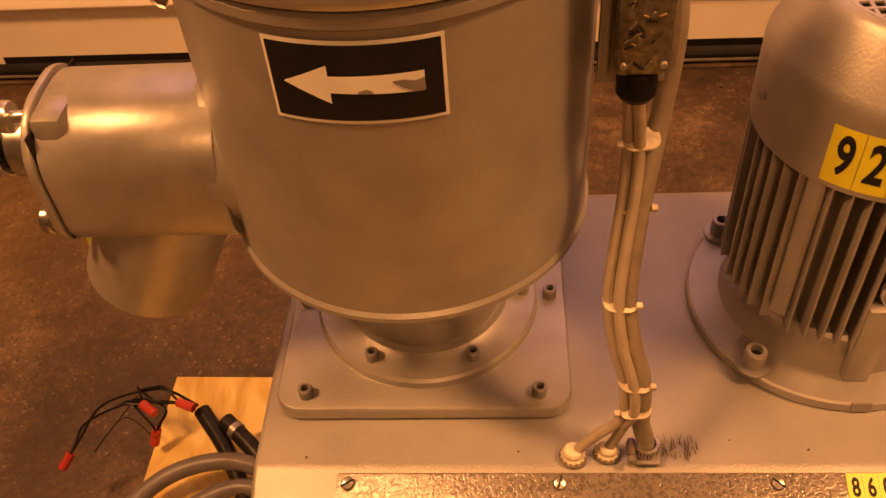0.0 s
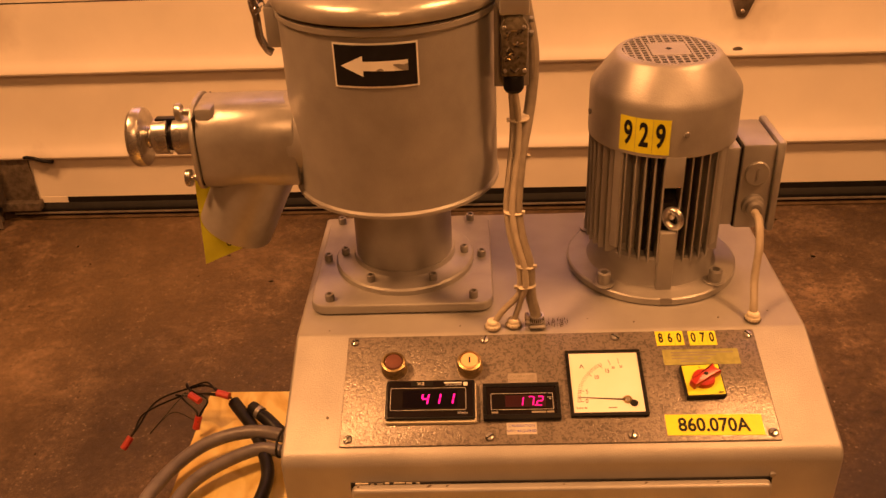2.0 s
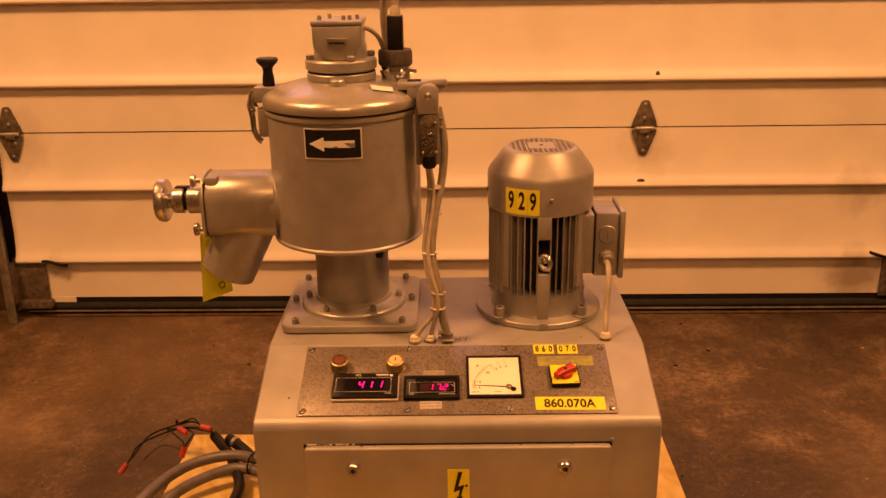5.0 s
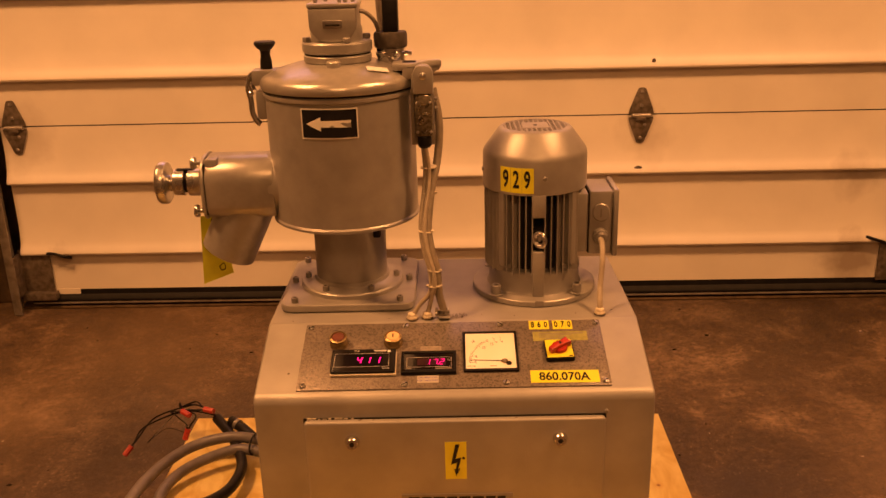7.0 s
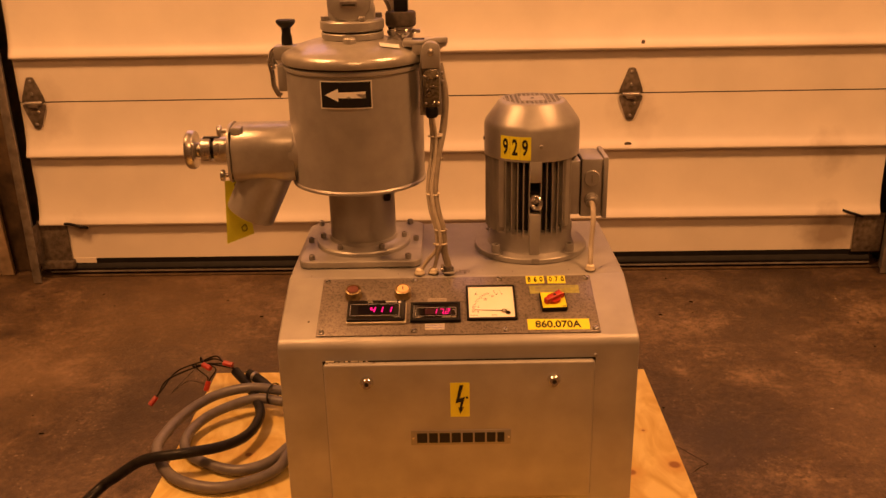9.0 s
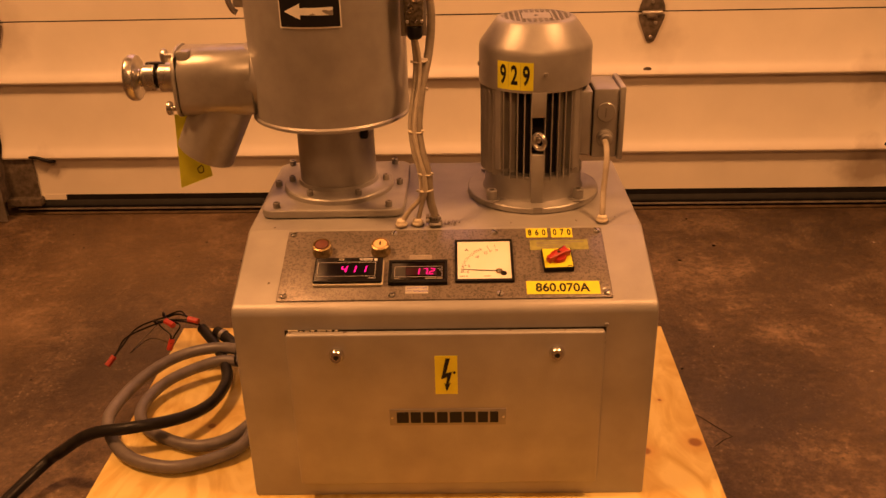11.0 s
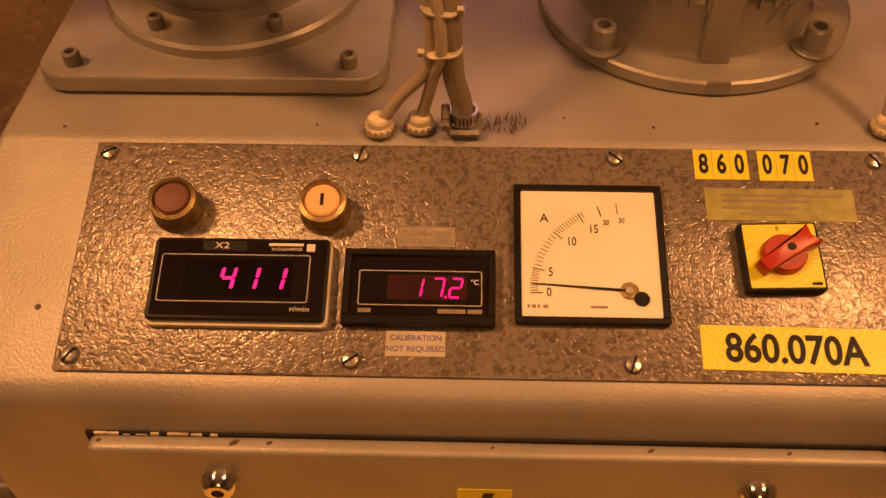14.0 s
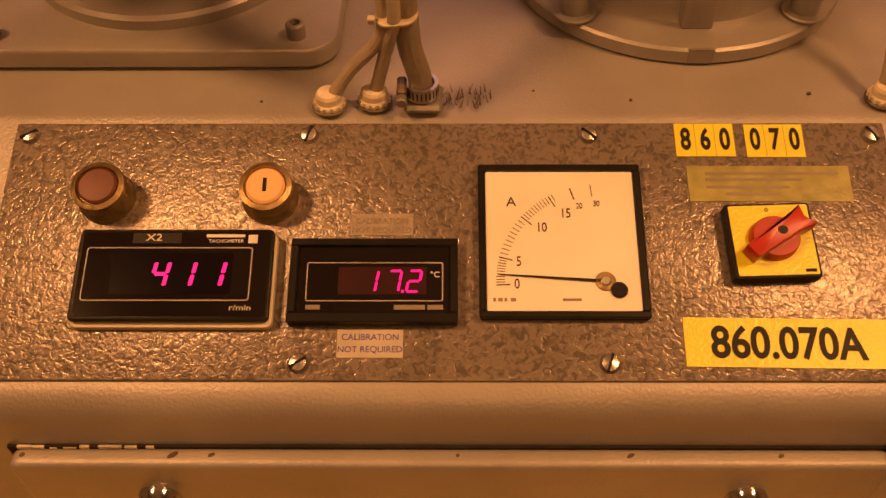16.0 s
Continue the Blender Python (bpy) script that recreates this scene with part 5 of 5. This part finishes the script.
part("cable", tube([(x + 0.001, y - 0.006, z) for x, y, z in path] + [(-0.029, 0.200, 0.574), (-0.035, 0.202, 0.550), (-0.0390, 0.203, 0.534)], 0.0040), PVC, wb)
part("conduit", tube([(-0.020, 0.310, 0.93), (-0.010, 0.300, 0.87), (-0.014, 0.288, 0.81)] + [(x + 0.0075, y + 0.001, z) for x, y, z in path[2:]] + [(-0.016, 0.203, 0.572), (-0.011, 0.202, 0.552), (-0.009, 0.202, 0.536)], 0.0072), PVC_DARK, wb, "thicker brownish-grey conduit")
for i in (1, 2, 4, 6, 7):
    x, y, z = path[i]
    if i == 2:
        z -= 0.008
    part("cable_tie", prism(rect(-0.0099, 0.0148, -0.0103, 0.0083, 0.008), -0.0010, 0.0010, pose(x, y, z, 12, 6 * (-1) ** i, 0), 0.0004), NYLON, wb, "white nylon cable tie")
    part("tie_head", box(-0.0022, 0.0022, -0.0022, 0.0022, -0.0022, 0.0022, 0.0006, 1, pose(x + (0.0150 if i % 2 == 0 else -0.0115), y - 0.006, z, 12)), NYLON, wb)
gland_ring(-0.0665, 0.1995, 0.5300, wb)
gland_ring(-0.0390, 0.2030, 0.5300, wb)
part("hose_clamp", lathe([(0.0078, 0), (0.0102, 0), (0.0102, 0.009), (0.0078, 0.009)], pose(-0.0095, 0.202, 0.5375), 24), BARE, wb, "worm-drive hose clamp")
for k in range(13):
    part("clamp_slot", box(-0.0004, 0.0004, -0.01035, -0.0098, 0.0020, 0.0072, 0, 1, pose(-0.0095, 0.202, 0.5375, 0, 0, -90 + k * 15)), CAVITY, wb)
part("clamp_screw", lathe(disc_profile(0.0036, 0, 0.006, 0.0008), pose(-0.0215, 0.192, 0.5425, 90), 8), STEEL, wb)
part("clamp_housing", box(-0.0245, -0.0185, 0.191, 0.206, 0.5365, 0.5485, 0.0015, 1), RUST, wb)
part("conduit_base", box(-0.0205, 0.0030, 0.190, 0.214, 0.5302, 0.5360, 0.002, 1), SILVER_DARK, wb)
bm = bmesh.new()
random.seed(21)
for k in range(46):
    x, y, l = 0.001 + 0.034 * random.random() ** 1.6, 0.196 + 0.016 * random.random(), random.uniform(0.003, 0.010)
    w, d = random.uniform(0.0003, 0.0008), random.uniform(-0.002, 0.003)
    bm.faces.new([bm.verts.new(p) for p in ((x - w, y, 0.5304), (x + w, y, 0.5304), (x + w * 0.3 + d, y + l, 0.5306), (x - w * 0.3 + d, y + l, 0.5306))])
sm = link("grime_smear", bm, JAMB, None, "", 0)
sm.matrix_basis = ASKEW
tagged(sm, "dark grimy smear on the cabinet top beside the conduit", "stain")

# ---- hoses and loose wires on the deck ----
HOSE_SHIFT = (-0.006, 0.010, -0.006)
h1 = thing("hose_coil", "coiled grey hose lying on the plywood beside the cabinet", "hose")
h1.location = HOSE_SHIFT
part("outer_turn", tube([(-0.399, 0.381, 0.165), (-0.484, 0.406, 0.160), (-0.561, 0.390, 0.150), (-0.613, 0.337, 0.140), (-0.644, 0.265, 0.130), (-0.644, 0.188, 0.126), (-0.581, 0.098, 0.123), (-0.491, 0.062, 0.122), (-0.417, 0.083, 0.122), (-0.366, 0.119, 0.128), (-0.351, 0.185, 0.135)], 0.0116, 24, 14, 0.05), HOSE, h1)
h2 = thing("hose_coil", "inner turn of grey hose lying on the plywood beside the cabinet", "hose")
h2.location = HOSE_SHIFT
part("inner_turn", tube([(-0.396, 0.356, 0.150), (-0.471, 0.374, 0.148), (-0.553, 0.329, 0.138), (-0.590, 0.274, 0.128), (-0.590, 0.214, 0.123), (-0.548, 0.163, 0.122), (-0.460, 0.123, 0.122), (-0.393, 0.141, 0.127), (-0.352, 0.191, 0.138)], 0.0112, 24, 14, 0.05), HOSE, h2)
tie = link("cable_tie", lathe([(0.028, -0.002), (0.030, -0.002), (0.030, 0.002), (0.028, 0.002)], pose(-0.425, 0.383, 0.157, 0, 80, -12) @ Matrix.Diagonal((0.72, 1.15, 1, 1)), 24), BLACK)
tie.location = HOSE_SHIFT
tagged(tie, "black cable tie round the grey hoses", "cable tie")
bc = thing("power_cable", "thick black rubber cable snaking off the plywood", "cable")
bc.location = (-0.008, 0.010, -0.002)
part("jacket", tube([(-0.535, 0.482, 0.160), (-0.489, 0.425, 0.148), (-0.454, 0.360, 0.136), (-0.441, 0.302, 0.134), (-0.453, 0.229, 0.136), (-0.492, 0.167, 0.148), (-0.562, 0.126, 0.158), (-0.648, 0.130, 0.140), (-0.719, 0.143, 0.090), (-0.774, 0.131, 0.050), (-0.865, -0.120, 0.022), (-0.945, -0.330, 0.021)], 0.0115, 12, 14), BLACK_CABLE, bc)
part("sleeve", tube([(-0.435, 0.409, 0.150), (-0.461, 0.433, 0.158), (-0.497, 0.464, 0.163)], 0.0120, 6, 14), BLACK_CABLE, bc, "taped black cable end with shiny clip")
part("clip", tube([(-0.476, 0.447, 0.161), (-0.483, 0.452, 0.162)], 0.0128, 2, 14), STEEL, bc)
random.seed(9)
KNOT, START = Vector((-0.628, 0.497, 0.172)), Vector((-0.540, 0.487, 0.165))
ends = [((-0.728, 0.437, 0.110), (-0.693, 0.481, 0.150)), ((-0.607, 0.475, 0.180), (-0.631, 0.490, 0.185)), ((-0.555, 0.476, 0.185), (-0.594, 0.489, 0.188)), ((-0.599, 0.458, 0.140), (-0.591, 0.468, 0.165))]
for e, mid in ends:
    for k in (-1, 1):
        off = Vector((0.003 * k, 0.003 * k, 0.002 * k))
        a = Vector(e)
        part("loose_wire", tube([START, KNOT.lerp(START, 0.45) + Vector((0, 0, 0.012)) + off * 2, KNOT + off * 2, Vector(mid) + off * 3, a.lerp(Vector(mid), 0.35) + off, a], 0.0019, 8, 6), BLACK_CABLE, bc)
    d = (Vector(e) - Vector(mid)).normalized()
    part("wire_nut", tube([Vector(e) - d * 0.006, Vector(e) + d * 0.004, Vector(e) + d * 0.016, Vector(e) + d * 0.019], 0.0066, 2, 10), PINK, bc, "red wire-nut cap")
part("loose_wire", tube([KNOT, (-0.685, 0.437, 0.125), (-0.658, 0.489, 0.130), (-0.597, 0.450, 0.140)], 0.0009, 8, 6), BLACK_CABLE, bc)

# ---- marks and litter on the floor ----
sp = thing("wood_splinter", "dark thin splinter of wood lying on the plywood", "splinter")
part("sliver", box(-0.012, 0.012, -0.0018, 0.0018, PLY_Z + 0.0005, PLY_Z + 0.003, 0.0008, 1, pose(0.390, 0.290, 0, 0, 0, -4)), JAMB, sp)
bm = bmesh.new()
for line in ([(0.524, 0.390), (0.540, 0.372), (0.565, 0.338), (0.584, 0.313)], [(0.584, 0.313), (0.562, 0.300), (0.542, 0.280)]):
    for k, (a, b) in enumerate(zip(line, line[1:])):
        a, b = Vector(a), Vector(b)
        n = Vector((-(b - a).y, (b - a).x)).normalized() * 0.0014
        bm.faces.new([bm.verts.new((p.x, p.y, 0.0008)) for p in (a - n * (0.4 + k % 2), b - n, b + n * 0.5, a + n)])
tagged(link("floor_crack", bm, RUBBER, None, "", 0), "thin dark cracks in the stained concrete floor", "crack", kind="stuff")
random.seed(33)
for name, mat, n, big, lab in (("floor_grit", RUBBER, 190, 0.0065, "dark specks of dirt scattered on the concrete floor"), ("floor_flakes", NYLON, 70, 0.0035, "pale flakes of litter scattered on the concrete floor")):
    bm = bmesh.new()
    for k in range(n):
        x, y, r = random.uniform(-1.6, 1.6), random.uniform(-0.5, 1.5), big * (0.25 + random.random() ** 3)
        st = random.uniform(0.4, 1.6)
        c = bm.verts.new((x, y, 0.001 + r * 0.3))
        ring = [bm.verts.new((x + r * st * math.cos(a) * random.uniform(0.5, 1), y + r * math.sin(a) * random.uniform(0.5, 1), 0.0008)) for a in (0, 1.2, 2.5, 3.8, 5)]
        for i in range(5):
            bm.faces.new((ring[i], ring[(i + 1) % 5], c))
    tagged(link(name, bm, mat, None, "", 0), lab, "litter", kind="stuff")
